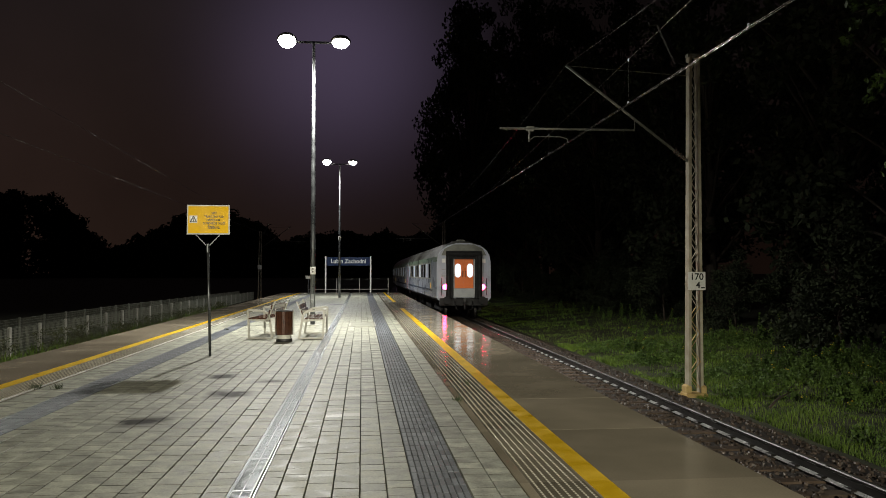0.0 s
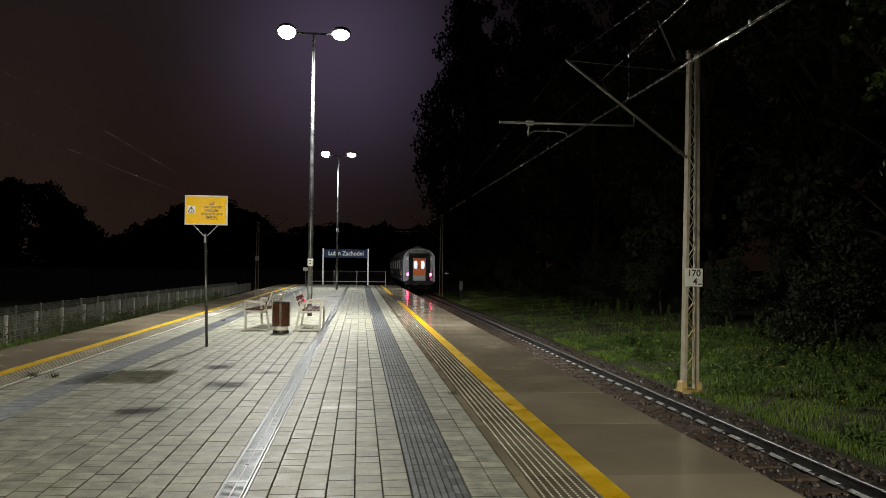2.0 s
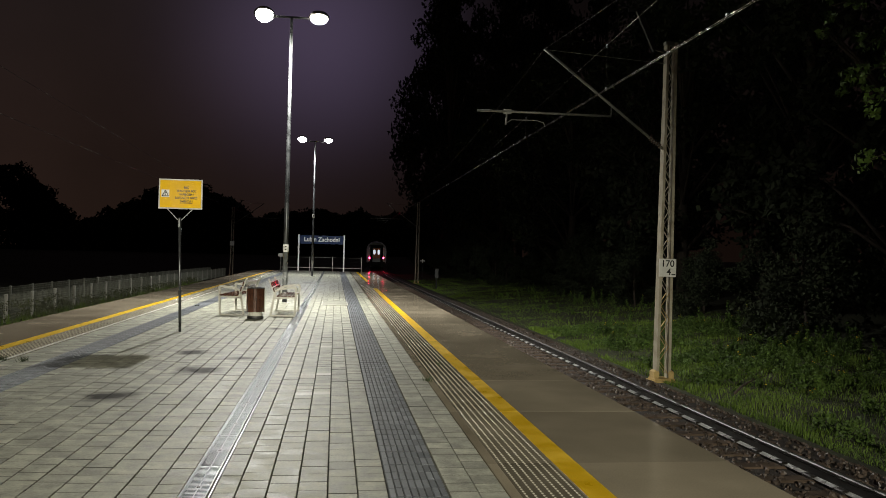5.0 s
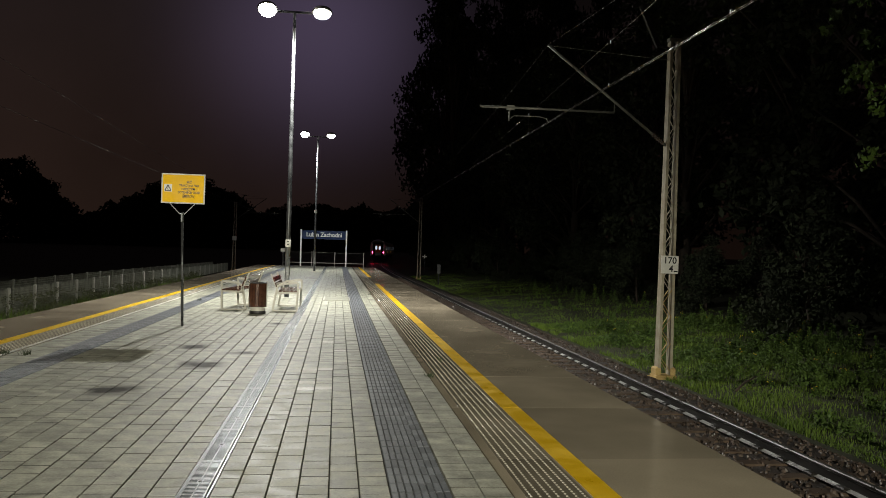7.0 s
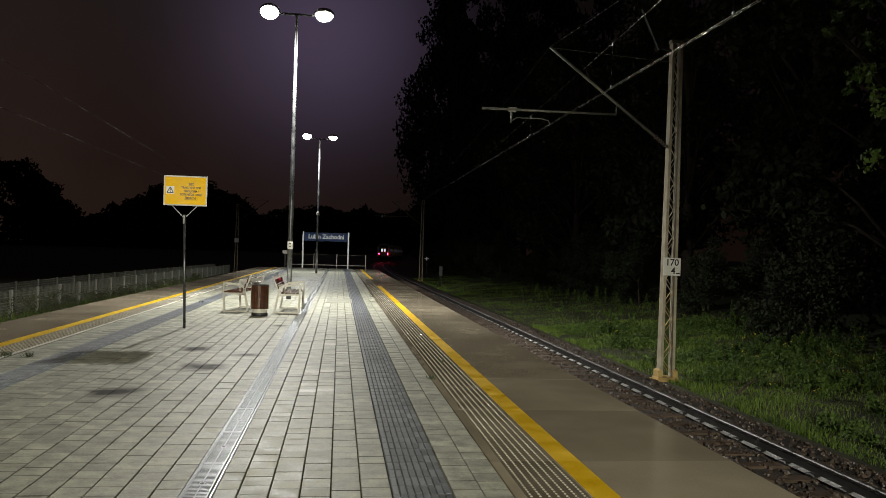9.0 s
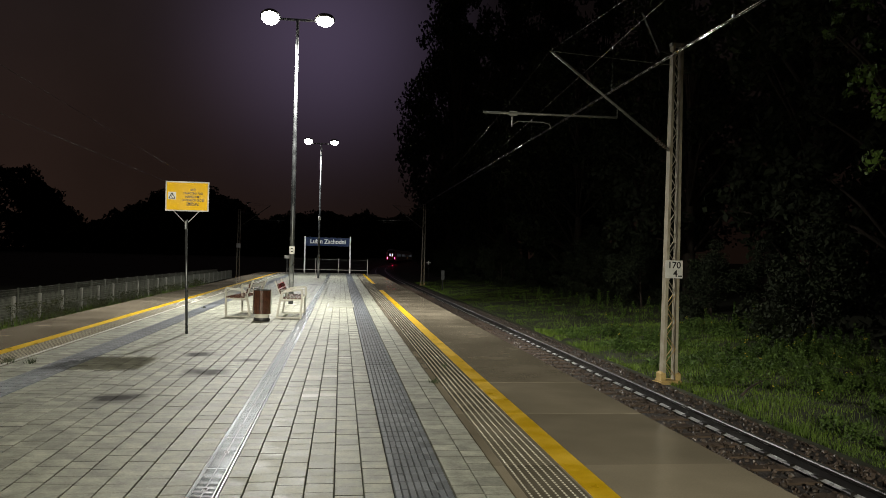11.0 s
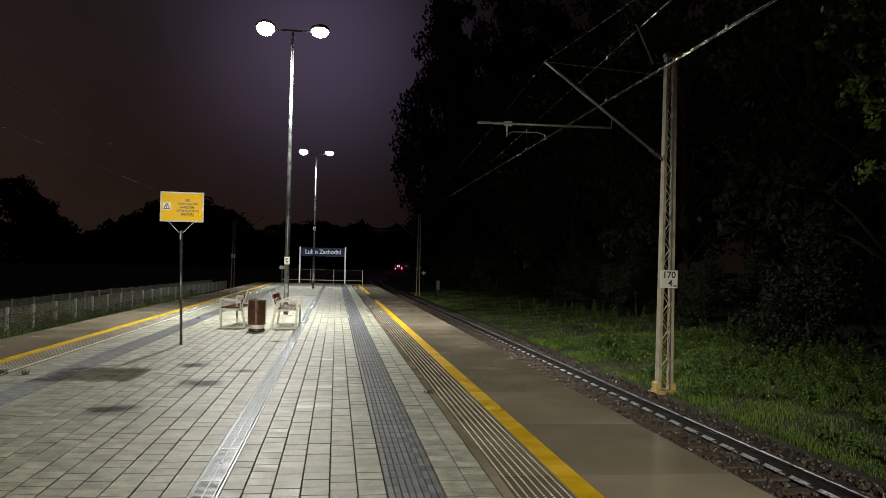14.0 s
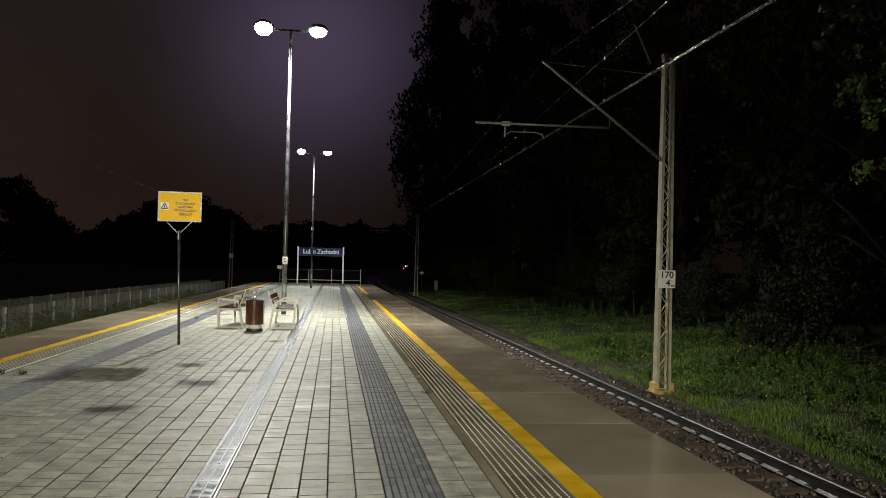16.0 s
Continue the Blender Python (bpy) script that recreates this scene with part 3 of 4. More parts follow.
# ---- lamps ----
def build_lamp(x, y, h, gap, head_z, plate, watts, cone, beams, lean, tint):
    lamp = thing("street_lamp", "tall galvanised platform lamp with two lit floodlight heads", "street lamp",
                 at=pose(x, y, 0), group="platform lamps")
    part("base_plate", Build().box(-0.2, 0.2, -0.2, 0.2, 0.0, 0.02, 0.005).mesh("base_plate", M_CONC), lamp)
    p = Build().lathe([(0.076, 0.02), (0.076, 2.6), (0.070, 2.65), (0.044, h)], n=18)
    part("pole", p.mesh("pole", M_GALV, True), lamp)
    part("crossarm", Build().bar((-gap / 2, 0, h), (gap / 2, 0, h), 0.06, 0.06).mesh("crossarm", M_GALV), lamp)
    if plate:
        pl = part("number_plate", Build().lathe([(0.078, -0.01), (0.086, 0.03), (0.086, 0.19), (0.078, 0.22)], n=16).mesh("plate", M_WHITE), lamp, at=pose(0, 0, plate))
        for z in (0.05, 0.14):
            part("print_bar", Build().box(-0.025, 0.025, -0.091, -0.083, z, z + 0.035).mesh("print_bar", M_BLACK), pl)
    part("door_cover", Build().box(-0.045, 0.045, -0.088, -0.06, 0.5, 0.95, 0.0).mesh("door_cover", M_GALV), lamp)
    for s in (-1, 1):
        hd = part("lamp_head", Build().lathe([(0.30, -0.01), (0.31, 0.04), (0.26, 0.11), (0.10, 0.15)], n=24).mesh("lamp_head", M_LAMPBODY, True), lamp,
                  at=pose(s * gap / 2, 0, head_z - 0.02, -28 if s < 0 else -12, 0, 0))
        # lens dome oversize and tilted forward: lamp bloom put into its shape
        dome = [(0.02, -0.18), (0.13, -0.16), (0.23, -0.10), (0.28, 0.0)]
        part("lens", Build().lathe(dome, n=20).mesh("lens", G_LED, True), hd, "glowing white lens")
        k = 0 if s < 0 else 1
        ld = bpy.data.lights.new("floodlight", "SPOT")
        ld.energy, ld.shadow_soft_size, ld.color = watts, 0.1, tint
        ld.spot_size, ld.spot_blend = radians(cone[k]), 0.85
        lo = new("floodlight", ld)
        lo.matrix_basis = look((x + s * gap / 2, y, head_z - 0.32), (x + s * gap * 0.7 + lean[k], y + beams[k], 0))
    return lamp


build_lamp(-1.49, 24.8, 8.69, 1.64, 8.74, 1.555, LAMP_WATTS * 1.2, (150, 146), (-6.5, 2.0), (-0.6, 1.4), (1.0, 0.98, 0.90))
build_lamp(-1.42, 51.5, 8.55, 1.64, 8.7, 3.7, LAMP_WATTS * 1.1, (146, 96), (-3.0, 8.0), (-1.5, -0.6), (0.97, 0.98, 0.96))
build_lamp(-1.5, -28.6, 8.6, 1.64, 8.7, 0, BEHIND_WATTS, (29, 29), (29.0, 30.0), (-0.3, 1.9), (1.0, 0.95, 0.76))


# ---- traction masts and wires ----
def build_mast(x, y, foot, top, toward, plate, full):
    """Lattice mast of two channels with zigzag lacing; toward: the side on which the track lies (-1 or 1)."""
    h = top - foot
    mast = thing("traction_mast", "cream painted lattice steel mast carrying overhead line bracket", "railway mast",
                 at=pose(x, y, foot, 0, 0.35, 0), group="traction masts")
    wide, narrow = 0.15, 0.10
    for s in (-1, 1):
        b = Build()
        b.add([(s * wide + dx, dy, 0.06) for dx, dy in ((-0.035, -0.12), (0.035, -0.12), (0.035, 0.12), (-0.035, 0.12))] +
              [(s * narrow + dx, dy, h) for dx, dy in ((-0.03, -0.1), (0.03, -0.1), (0.03, 0.1), (-0.03, 0.1))],
              [(3, 2, 1, 0), (4, 5, 6, 7), (0, 1, 5, 4), (1, 2, 6, 5), (2, 3, 7, 6), (3, 0, 4, 7)])
        part("channel", b.mesh("channel", M_MAST), mast)
    n = int(h / 0.34)
    for k in range(n):
        z0, z1 = 0.15 + k * (h - 0.3) / n, 0.15 + (k + 1) * (h - 0.3) / n
        w0, w1 = wide + (narrow - wide) * z0 / h - 0.03, wide + (narrow - wide) * z1 / h - 0.03
        s = 1 if k % 2 else -1
        lb = Build()
        for yy in (-0.10, 0.10):
            lb.bar((-s * w0, yy, z0), (s * w1, yy, z1), 0.008, 0.04, (0, 1, 0))
        part("lacing", lb.mesh("lacing", M_MAST if z0 > 2 else M_MASTBASE), mast)
    part("foot_plate", Build().box(-0.30, 0.30, -0.26, 0.26, -0.3, 0.0).box(-0.26, 0.26, -0.2, 0.2, 0, 0.06, 0.02)
         .box(-0.25, -0.12, -0.14, 0.14, 0.05, 0.25, 0.04).box(0.12, 0.25, -0.14, 0.14, 0.05, 0.25, 0.04)
         .mesh("foot_plate", M_MASTBASE), mast)
    part("head_bracket", Build().box(-0.16, 0.16, -0.08, 0.08, h - 0.05, h + 0.03).mesh("head_bracket", M_ARM), mast)
    if full:
        q = toward
        # all in metres from the mast's foot
        strut = Build().tube([(q * 0.10, 0, 4.25 - foot), (-3.15 * -q * 1.0, 0, 6.52 - foot)], 0.035, 8)
        part("strut", strut.mesh("strut", M_ARM, True), mast)
        part("cantilever_tube", Build().tube([(q * 1.46, 0, 5.0 - foot), (q * 4.73, 0, 4.97 - foot)], 0.028, 8).mesh("tube", M_ARM, True), mast)
        part("hanger", Build().tube([(q * 1.46, 0, 5.0 - foot), (q * 1.46, 0, 5.27 - foot)], 0.012, 6).mesh("hanger", M_ARM), mast)
        part("top_tie", Build().tube([(q * 0.1, 0, 6.35 - foot), (q * 3.05, 0, 6.50 - foot)], 0.010, 6).mesh("tie", M_ARM), mast)
        part("drop_bracket", Build().box(q * 4.0 - 0.09, q * 4.0 + 0.09, -0.02, 0.02, 4.92 - foot, 5.03 - foot)
             .tube([(q * 4.02, 0, 4.95 - foot), (q * 4.03, 0, 4.66 - foot)], 0.02, 6).mesh("drop_bracket", M_ARM), mast)
        part("steady_arm", Build().tube([(q * 4.05, 0, 4.68 - foot), (q * 3.9, 0, 4.79 - foot), (q * 3.3, 0, 4.80 - foot),
                                         (q * 3.12, 0, 4.76 - foot), (q * 3.08, 0, 4.66 - foot)], 0.013, 6).mesh("steady_arm", M_ARM), mast)
        ins = Build()
        for k in range(5):
            t = 0.12 + k * 0.07
            ins.tube([(q * (0.12 + t * 0.81), 0, 4.27 - foot + t * 0.586), (q * (0.12 + (t + .035) * 0.81), 0, 4.27 - foot + (t + .035) * 0.586)], 0.065, 8, 0.04)
        part("insulator", ins.mesh("insulator", M_INSUL, True), mast)
        part("feeder_bracket", Build().bar((q * 0.05, 0, h - 0.25), (q * 0.42, 0, h - 0.15), 0.06, 0.06)
             .bar((q * 0.40, 0, h - 0.2), (q * 0.85, 0, h + 0.75), 0.09, 0.12).bar((q * 0.65, 0, h + 0.78), (q * 1.1, 0, h + 0.74), 0.06, 0.08)
    .mesh("feeder_bracket", M_DARKSTEEL), mast)
    if plate:
        pl = part("kilometre_plate", Build().box(-0.215, 0.215, -0.175, -0.16, 2.51, 2.94).mesh("kilometre_plate", M_WHITE), mast,
                  "white enamel plate with black kilometre figures")
        lettering("figures", "170", 0.22, M_BLACK, pl, pose(0.02, -0.178, 2.82), 0.29, bold=0.004)
        lettering("figures", "4", 0.22, M_BLACK, pl, pose(0.03, -0.178, 2.62), 0.11, bold=0.004)
        part("print_bar", Build().box(0.10, 0.20, -0.178, -0.172, 2.55, 2.58).mesh("print_bars", M_BLACK), pl)
    return mast


build_mast(7.92, 18.6, -1.33, 6.85, -1, True, True)
build_mast(8.06, 79.4, -1.33, 6.7, -1, False, True)
lm = build_mast(-10.7, 86.0, -1.2, 6.0, 1, False, True)
part("number_board", Build().box(-0.22, 0.22, -0.18, -0.15, 3.2, 3.65).mesh("number_board", M_WHITE), lm)


def build_wires():
    def sag(y, a, b, top, low):
        m = (a + b) / 2
        return low + (top - low) * ((y - m) / ((b - a) / 2)) ** 2
    for dx in (-0.02, 0.02):
        pts = [(4.84 + dx, y, 4.67) for y in (-42, -20, 0, 10, 18.6, 30, 50)] + [(track(y).x - 0.05 + dx, y, 4.67) for y in (65, 79.4)]
        pts += [(track(y).x, y, 4.67 + track(y).z - RAIL_Z) for y in (110, 140, 170, 200)]
        thing("contact_wire", "bright copper overhead contact wire above the track", "overhead wire",
              data=Build().tube(pts, 0.006, 10).mesh("contact_wire", M_WIRE, True), group="overhead wires")
    pts = [(4.80, y, sag(y, -42, 18.6, 6.52, 5.25)) for y in np.linspace(-42, 18.6, 25)]
    pts += [(4.80 + 0.1 * (y - 18.6) / 61, y, sag(y, 18.6, 79.4, 6.50, 5.25)) for y in np.linspace(19.5, 79.4, 25)]
    thing("messenger_wire", "thin stranded messenger wire sagging between masts", "overhead wire",
          data=Build().tube(pts, 0.005, 8).mesh("messenger_wire", M_WIRE, True), group="overhead wires")
    aux = lambda y: 5.36 + (17.3 - y) * 0.047
    pts = [(4.86, y, aux(y)) for y in (30, 24, 17.3, 12, 6, 0, -5)]
    thing("auxiliary_wire", "thin auxiliary wire above the contact wire", "overhead wire",
          data=Build().tube(pts, 0.005, 8).mesh("auxiliary_wire", M_WIRE, True), group="overhead wires")
    for y in (9.6, 14.2, 20.5):
        d = thing("dropper", "thin dropper with clamps hanging the contact wire", "dropper", group="droppers")
        part("rod", Build().tube([(4.85, y, 4.68), (4.86, y, aux(y))], 0.003, 5).mesh("rod", M_WIRE), d)
        part("clamp", Build().box(4.838, 4.862, y - 0.015, y + 0.015, 4.675, 4.73).mesh("clamp", M_GALV), d)
        part("clamp", Build().box(4.85, 4.87, y - 0.02, y + 0.02, aux(y) - 0.05, aux(y) + 0.015).mesh("clamp", M_GALV), d)
    for z0, z1, r, nm in ((4.74, 4.76, 0.006, "contact_wire"), (5.7, 5.35, 0.005, "messenger_wire")):
        pts = [(-8.1 + 0.5 * max(0, y - 40) / 46, y, z0 + (z1 - z0) * min(max((y - 30) / 20, -1.5), 1)) for y in np.linspace(0, 60, 13)]
        pts += [(-7.61, 86, 4.68 if nm == "contact_wire" else 6.5)]
        thing(nm, "thin overhead wire above the far side of the platform", "overhead wire",
              data=Build().tube(pts, r, 6).mesh(nm, M_WIRE, True), group="overhead wires")


build_wires()


# ---- signs ----
def build_warning_sign():
    s = thing("warning_sign", "yellow high-voltage warning sign with black lettering on a grey post", "sign", at=pose(-2.90, 15.7, 0))
    part("post", Build().tube([(0.03, 0, -0.02), (-0.03, 0, 2.16)], 0.026, 10).mesh("post", M_GALV, True), s)
    part("collar", Build().lathe([(0.036, 1.98), (0.036, 2.14)], -0.03, 0, 10).mesh("collar", M_GALV), s)
    for q in (-1, 1):
        part("brace", Build().bar((-0.03, 0, 2.08), (-0.03 + q * 0.24, 0, 2.33), 0.012, 0.022, (0, 1, 0)).mesh("brace", M_GALV), s)
    board = part("board", Build().box(-0.42, 0.38, -0.02, 0.0, 2.32, 2.885).mesh("board", M_SIGNGREY), s)
    part("panel", Build().box(-0.395, 0.355, -0.025, -0.018, 2.345, 2.86).mesh("panel", M_SIGNY), board)
    part("pictogram_ground", Build().box(-0.37, -0.225, -0.028, -0.024, 2.54, 2.68).mesh("pictogram_ground", M_WHITE), board)
    tri = Build()
    a, c, d = (-0.2975, 2.665), (-0.355, 2.56), (-0.24, 2.56)
    for p, q in ((a, c), (c, d), (d, a)):
        tri.bar((p[0], -0.03, p[1]), (q[0], -0.03, q[1]), 0.004, 0.015, (0, 1, 0.01))
        tri.bar((p[0], -0.03, p[1]), (q[0], -0.03, q[1]), 0.015, 0.004, (0, 1, 0.01))
    tri.bar((-0.29, -0.03, 2.635), (-0.303, -0.03, 2.60), 0.012, 0.004, (0, 1, 0.01)).bar((-0.303, -0.03, 2.60), (-0.292, -0.03, 2.57), 0.012, 0.004, (0, 1, 0.01))
    part("warning_triangle", tri.mesh("warning_triangle", M_BLACK), board)
    for body, z, w in (("SIEĆ", 2.725, 0.095), ("TRAKCYJNA POD", 2.66, 0.36), ("NAPIĘCIEM !", 2.595, 0.27), ("DOTKNIĘCIE GROZI", 2.53, 0.40), ("ŚMIERCIĄ !", 2.465, 0.23)):
        lettering("lettering", body, 0.058, M_BLACK, board, pose(0.085, -0.028, z), w, bold=0.0012)
    part("underline", Build().box(-0.03, 0.2, -0.028, -0.024, 2.43, 2.437).mesh("underline", M_BLACK), board)


build_warning_sign()


def build_station_board():
    s = thing("station_name_board", "navy station name board with white lettering on two white posts", "station sign", at=pose(-1.12, 66.3, 0))
    for q in (-1, 1):
        part("post", Build().box(q * 1.83 - 0.06, q * 1.83 + 0.06, -0.06, 0.06, 0, 2.98, 0.02).mesh("post", M_WHITE), s)
    part("board", Build().box(-1.77, 1.77, -0.04, 0.04, 2.2, 2.9).mesh("board", M_BLUE), s)
    lettering("station_name", "Lubin Zachodni", 0.5, M_WHITE, s, pose(0.02, -0.045, 2.56), 2.85, bold=0.012)


build_station_board()


def build_end_railing():
    y = Y1 + 0.15
    r = thing("end_railing", "grey tubular railing with wire mesh across the platform end", "railing", at=pose(0, y, 0))
    xs = (-4.4, -2.07, -0.2, 2.18)
    for x in xs:
        part("post", Build().tube([(x, 0, -0.8), (x, 0, 1.18)], 0.035, 8).mesh("post", M_PALE, True), r)
    part("lower_rail", Build().tube([(-4.4, 0, 0.25), (2.18, 0, 0.25)], 0.035, 8).mesh("lower_rail", M_PALE, True), r)
    part("upper_rail", Build().tube([(-4.4, 0, 1.1), (2.18, 0, 1.1)], 0.012, 8).mesh("upper_rail", M_ARM, True), r)
    for a, c in zip(xs, xs[1:]):
        w = Build()
        for k in range(1, 16):
            x = a + (c - a) * k / 16
            w.tube([(x, 0, 0.27), (x, 0, 1.1)], 0.0025, 4)
        for k in range(1, 7):
            w.tube([(a, 0, 0.27 + k * 0.12), (c, 0, 0.27 + k * 0.12)], 0.004, 4)
        part("mesh_panel", w.mesh("mesh_panel", M_DARKSTEEL), r)
    p = thing("small_notice", "small grey notice plate on a thin post by the railing", "sign", at=pose(-4.0, 61.0, 0))
    part("post", Build().tube([(0, 0, 0), (0, 0, 1.2)], 0.025, 8).mesh("post", M_GALV), p)
    part("plate", Build().box(-0.2, 0.2, -0.04, -0.025, 1.15, 1.4).mesh("plate", M_ARM), p)


build_end_railing()


# ---- benches and bin ----
def build_bench():
    bench = thing("bench", "pale steel platform bench with brown slatted seat and back", "bench", group="platform benches")
    for y in (0.0, 1.7):
        fr = Build()
        loop = [(0.53, y, 0.02), (0.55, y, 0.70), (0.16, y, 0.66), (0.06, y, 0.60), (-0.04, y, 0.02)]
        for a, c in zip(loop, loop[1:]):
            fr.bar(a, c, 0.05, 0.03, (0, 1, 0))
            fr.bar(a, c, 0.03, 0.05, (0, 1, 0))
        fr.bar((0.02, y, 0.43), (0.54, y, 0.47), 0.05, 0.045)
        fr.bar((-0.05, y, 0.02), (0.54, y, 0.02), 0.05, 0.03)
        fr.bar((0.10, y, 0.42), (-0.10, y, 0.90), 0.03, 0.05, (0, 1, 0))
        part("side_frame", fr.mesh("side_frame", M_PALE), bench)
    for k in range(5):
        x = 0.10 + k * 0.09
        part("seat_slat", Build().box(x, x + 0.07, -0.06, 1.76, 0.475, 0.505, 0.006).mesh("seat_slat", M_WOOD), bench)
    for k in range(2):
        z = 0.64 + k * 0.125
        x = 0.03 - k * 0.052
        part("back_slat", Build().bar((x, -0.06, z), (x, 1.76, z), 0.105, 0.028, (1, 0, 0.265)).mesh("back_slat", M_WOOD), bench)
    return bench


b1 = build_bench()
b1.matrix_basis = pose(-1.46, 19.6, 0.0, 0, 0, -0.5)
b2 = copy_thing(b1, pose(-2.00, 21.4, 0.0, 0, 0, 174))


def build_bin():
    t = thing("litter_bin", "round litter bin clad in brown vertical slats on a pale base", "litter bin", at=pose(-1.79, 18.95, 0) @ Matrix.Diagonal((0.9, 0.9, 0.94, 1)))
    part("base", Build().lathe([(0.20, 0), (0.21, 0.02), (0.20, 0.07)], n=24).mesh("base", M_DARKSTEEL), t)
    part("pedestal", Build().lathe([(0.175, 0.07), (0.175, 0.22)], n=24).mesh("pedestal", M_CONC, False), t)
    part("liner", Build().lathe([(0.19, 0.19), (0.19, 0.72), (0.16, 0.72), (0.16, 0.5)], n=24).mesh("liner", M_DARKSTEEL), t)
    sl = Build()
    sl.add([(x, y, z) for z in (0.17, 0.74) for x, y in ((-0.036, -0.225), (0.036, -0.225), (0.034, -0.196), (-0.034, -0.196))],
           [(3, 2, 1, 0), (4, 5, 6, 7), (0, 1, 5, 4), (1, 2, 6, 5), (2, 3, 7, 6), (3, 0, 4, 7)])
    me = sl.mesh("slat", M_WOOD)
    for k in range(18):
        part("slat", me, t, at=pose(0, 0, 0, 0, 0, k * 20))
    for a in (84, 264):
        part("strap", Build().box(-0.022, 0.022, -0.236, -0.222, 0.16, 0.80, 0.0).mesh("strap", M_PALE), t, "pale steel side strap", at=pose(0, 0, 0, 0, 0, a))
    part("rim", Build().lathe([(0.225, 0.735), (0.232, 0.75), (0.225, 0.765), (0.165, 0.765), (0.165, 0.735)], n=24).mesh("rim", M_DARKSTEEL), t)


build_bin()


# ---- far side fence, small trackside things ----
def build_fence(x, top, y0, n, label, tall):
    f = thing("fence", label, "fence", group="trackside fences")
    post = (Build().box(-0.035, 0.035, -0.03, 0.03, -1.35, 0.0, 0.01).mesh("post", M_MESH) if tall else
            Build().box(-0.05, 0.05, -0.05, 0.05, -1.35, 0.0, 0.02).mesh("post", M_CONC))
    w = Build()
    for k in range(26):
        w.tube([(0, k * 0.0962, -1.2), (0, k * 0.0962, -0.05)], 0.0075, 3)
    for k in range(12):
        w.tube([(0, 0, -1.15 + k * 0.1), (0, 2.5, -1.15 + k * 0.1)], 0.0075, 3)
    panel = w.mesh("mesh_panel", M_MESH)
    for k in range(n):
        y = y0 + 2.5 * k
        z = top - 0.004 * max(0, y - 45)
        part("post", post, f, at=pose(x, y, z))
        part("mesh_panel", panel, f, at=pose(x, y, z))


build_fence(-11.5, -0.19, 22.7, 26, "low fence of pale concrete posts with wire mesh", False)
build_fence(-13.5, -0.16, 25.9, 26, "dark wire mesh fence behind the concrete posts", True)


def build_trackside():
    s = thing("track_marker", "small white cross marker plate on a thin post", "railway sign", at=pose(8.62, 79.4, -1.3))
    part("post", Build().tube([(0, 0, -0.1), (0, 0, 2.3)], 0.03, 8).mesh("post", M_GALV), s)
    part("cross", Build().box(-0.24, 0.24, -0.05, -0.03, 2.16, 2.26).box(-0.055, 0.055, -0.052, -0.032, 2.03, 2.39).mesh("cross", M_WHITE), s)
    c = thing("equipment_cabinet", "small grey trackside equipment cabinet in the grass", "cabinet", at=pose(8.5, 67.0, -1.25))
    # body cut short to fit the camera's view, on an added dark stand
    part("body", Build().box(-0.14, 0.14, -0.12, 0.12, 0.85, 1.65, 0.03).mesh("body", M_CABINET), c)
    part("stand", Build().box(-0.06, 0.06, -0.06, 0.06, -0.2, 0.85).mesh("stand", M_UNDER), c)
    part("door", Build().box(-0.11, 0.11, -0.135, -0.12, 0.92, 1.57).mesh("door", M_CABINET), c)


build_trackside()


def build_branch():
    br = thing("fallen_branch", "bare broken branch lying on the grassy verge", "branch")
    z = lambda x, y: ground_height(x, y) + 0.06
    pts = [(8.55, 16.2, z(8.55, 16.2)), (9.0, 16.75, z(9, 16.75) + .05), (9.5, 17.25, z(9.5, 17.25) + .1), (10.0, 17.9, z(10, 17.9) + .12)]
    part("stem", Build().tube(pts, 0.03, 7, 0.012).mesh("stem", M_BARK, True), br)
    part("twig", Build().tube([pts[2], (9.9, 17.2, pts[2][2] + 0.15)], 0.012, 5, 0.005).mesh("twig", M_BARK, True), br)


build_branch()


# ---- plants ----
def blades(rnd, n, place, lo, hi, width):
    """Grass blades as bent three-sided strips."""
    v, f = [], []
    for k in range(n):
        x, y = place(rnd)
        if noise.noise((x * 0.55, y * 0.4, 2)) + 0.5 * noise.noise((x * 1.7, y * 1.5, 4)) < rnd.uniform(-0.75, 0.05):
            continue
        z = ground_height(x, y) - 0.03
        h = rnd.uniform(lo, hi) * (0.6 + 0.8 * max(0, noise.noise((x * 0.7, y * 0.7, 5)) + 0.4))
        a, lean = rnd.uniform(0, 6.28), rnd.uniform(0.1, 0.6) * h
        dx, dy = math.cos(a), math.sin(a)
        w = width * rnd.uniform(0.6, 1.4)
        i = len(v)
        v += [(x - dy * w, y + dx * w, z), (x + dy * w, y - dx * w, z), (x + dx * lean * .35 - dy * w * .7, y + dy * lean * .35 + dx * w * .7, z + h * .6),
              (x + dx * lean * .35 + dy * w * .7, y + dy * lean * .35 - dx * w * .7, z + h * .6), (x + dx * lean, y + dy * lean, z + h)]
        f += [(i, i + 1, i + 3, i + 2), (i + 2, i + 3, i + 4)]
    return v, f


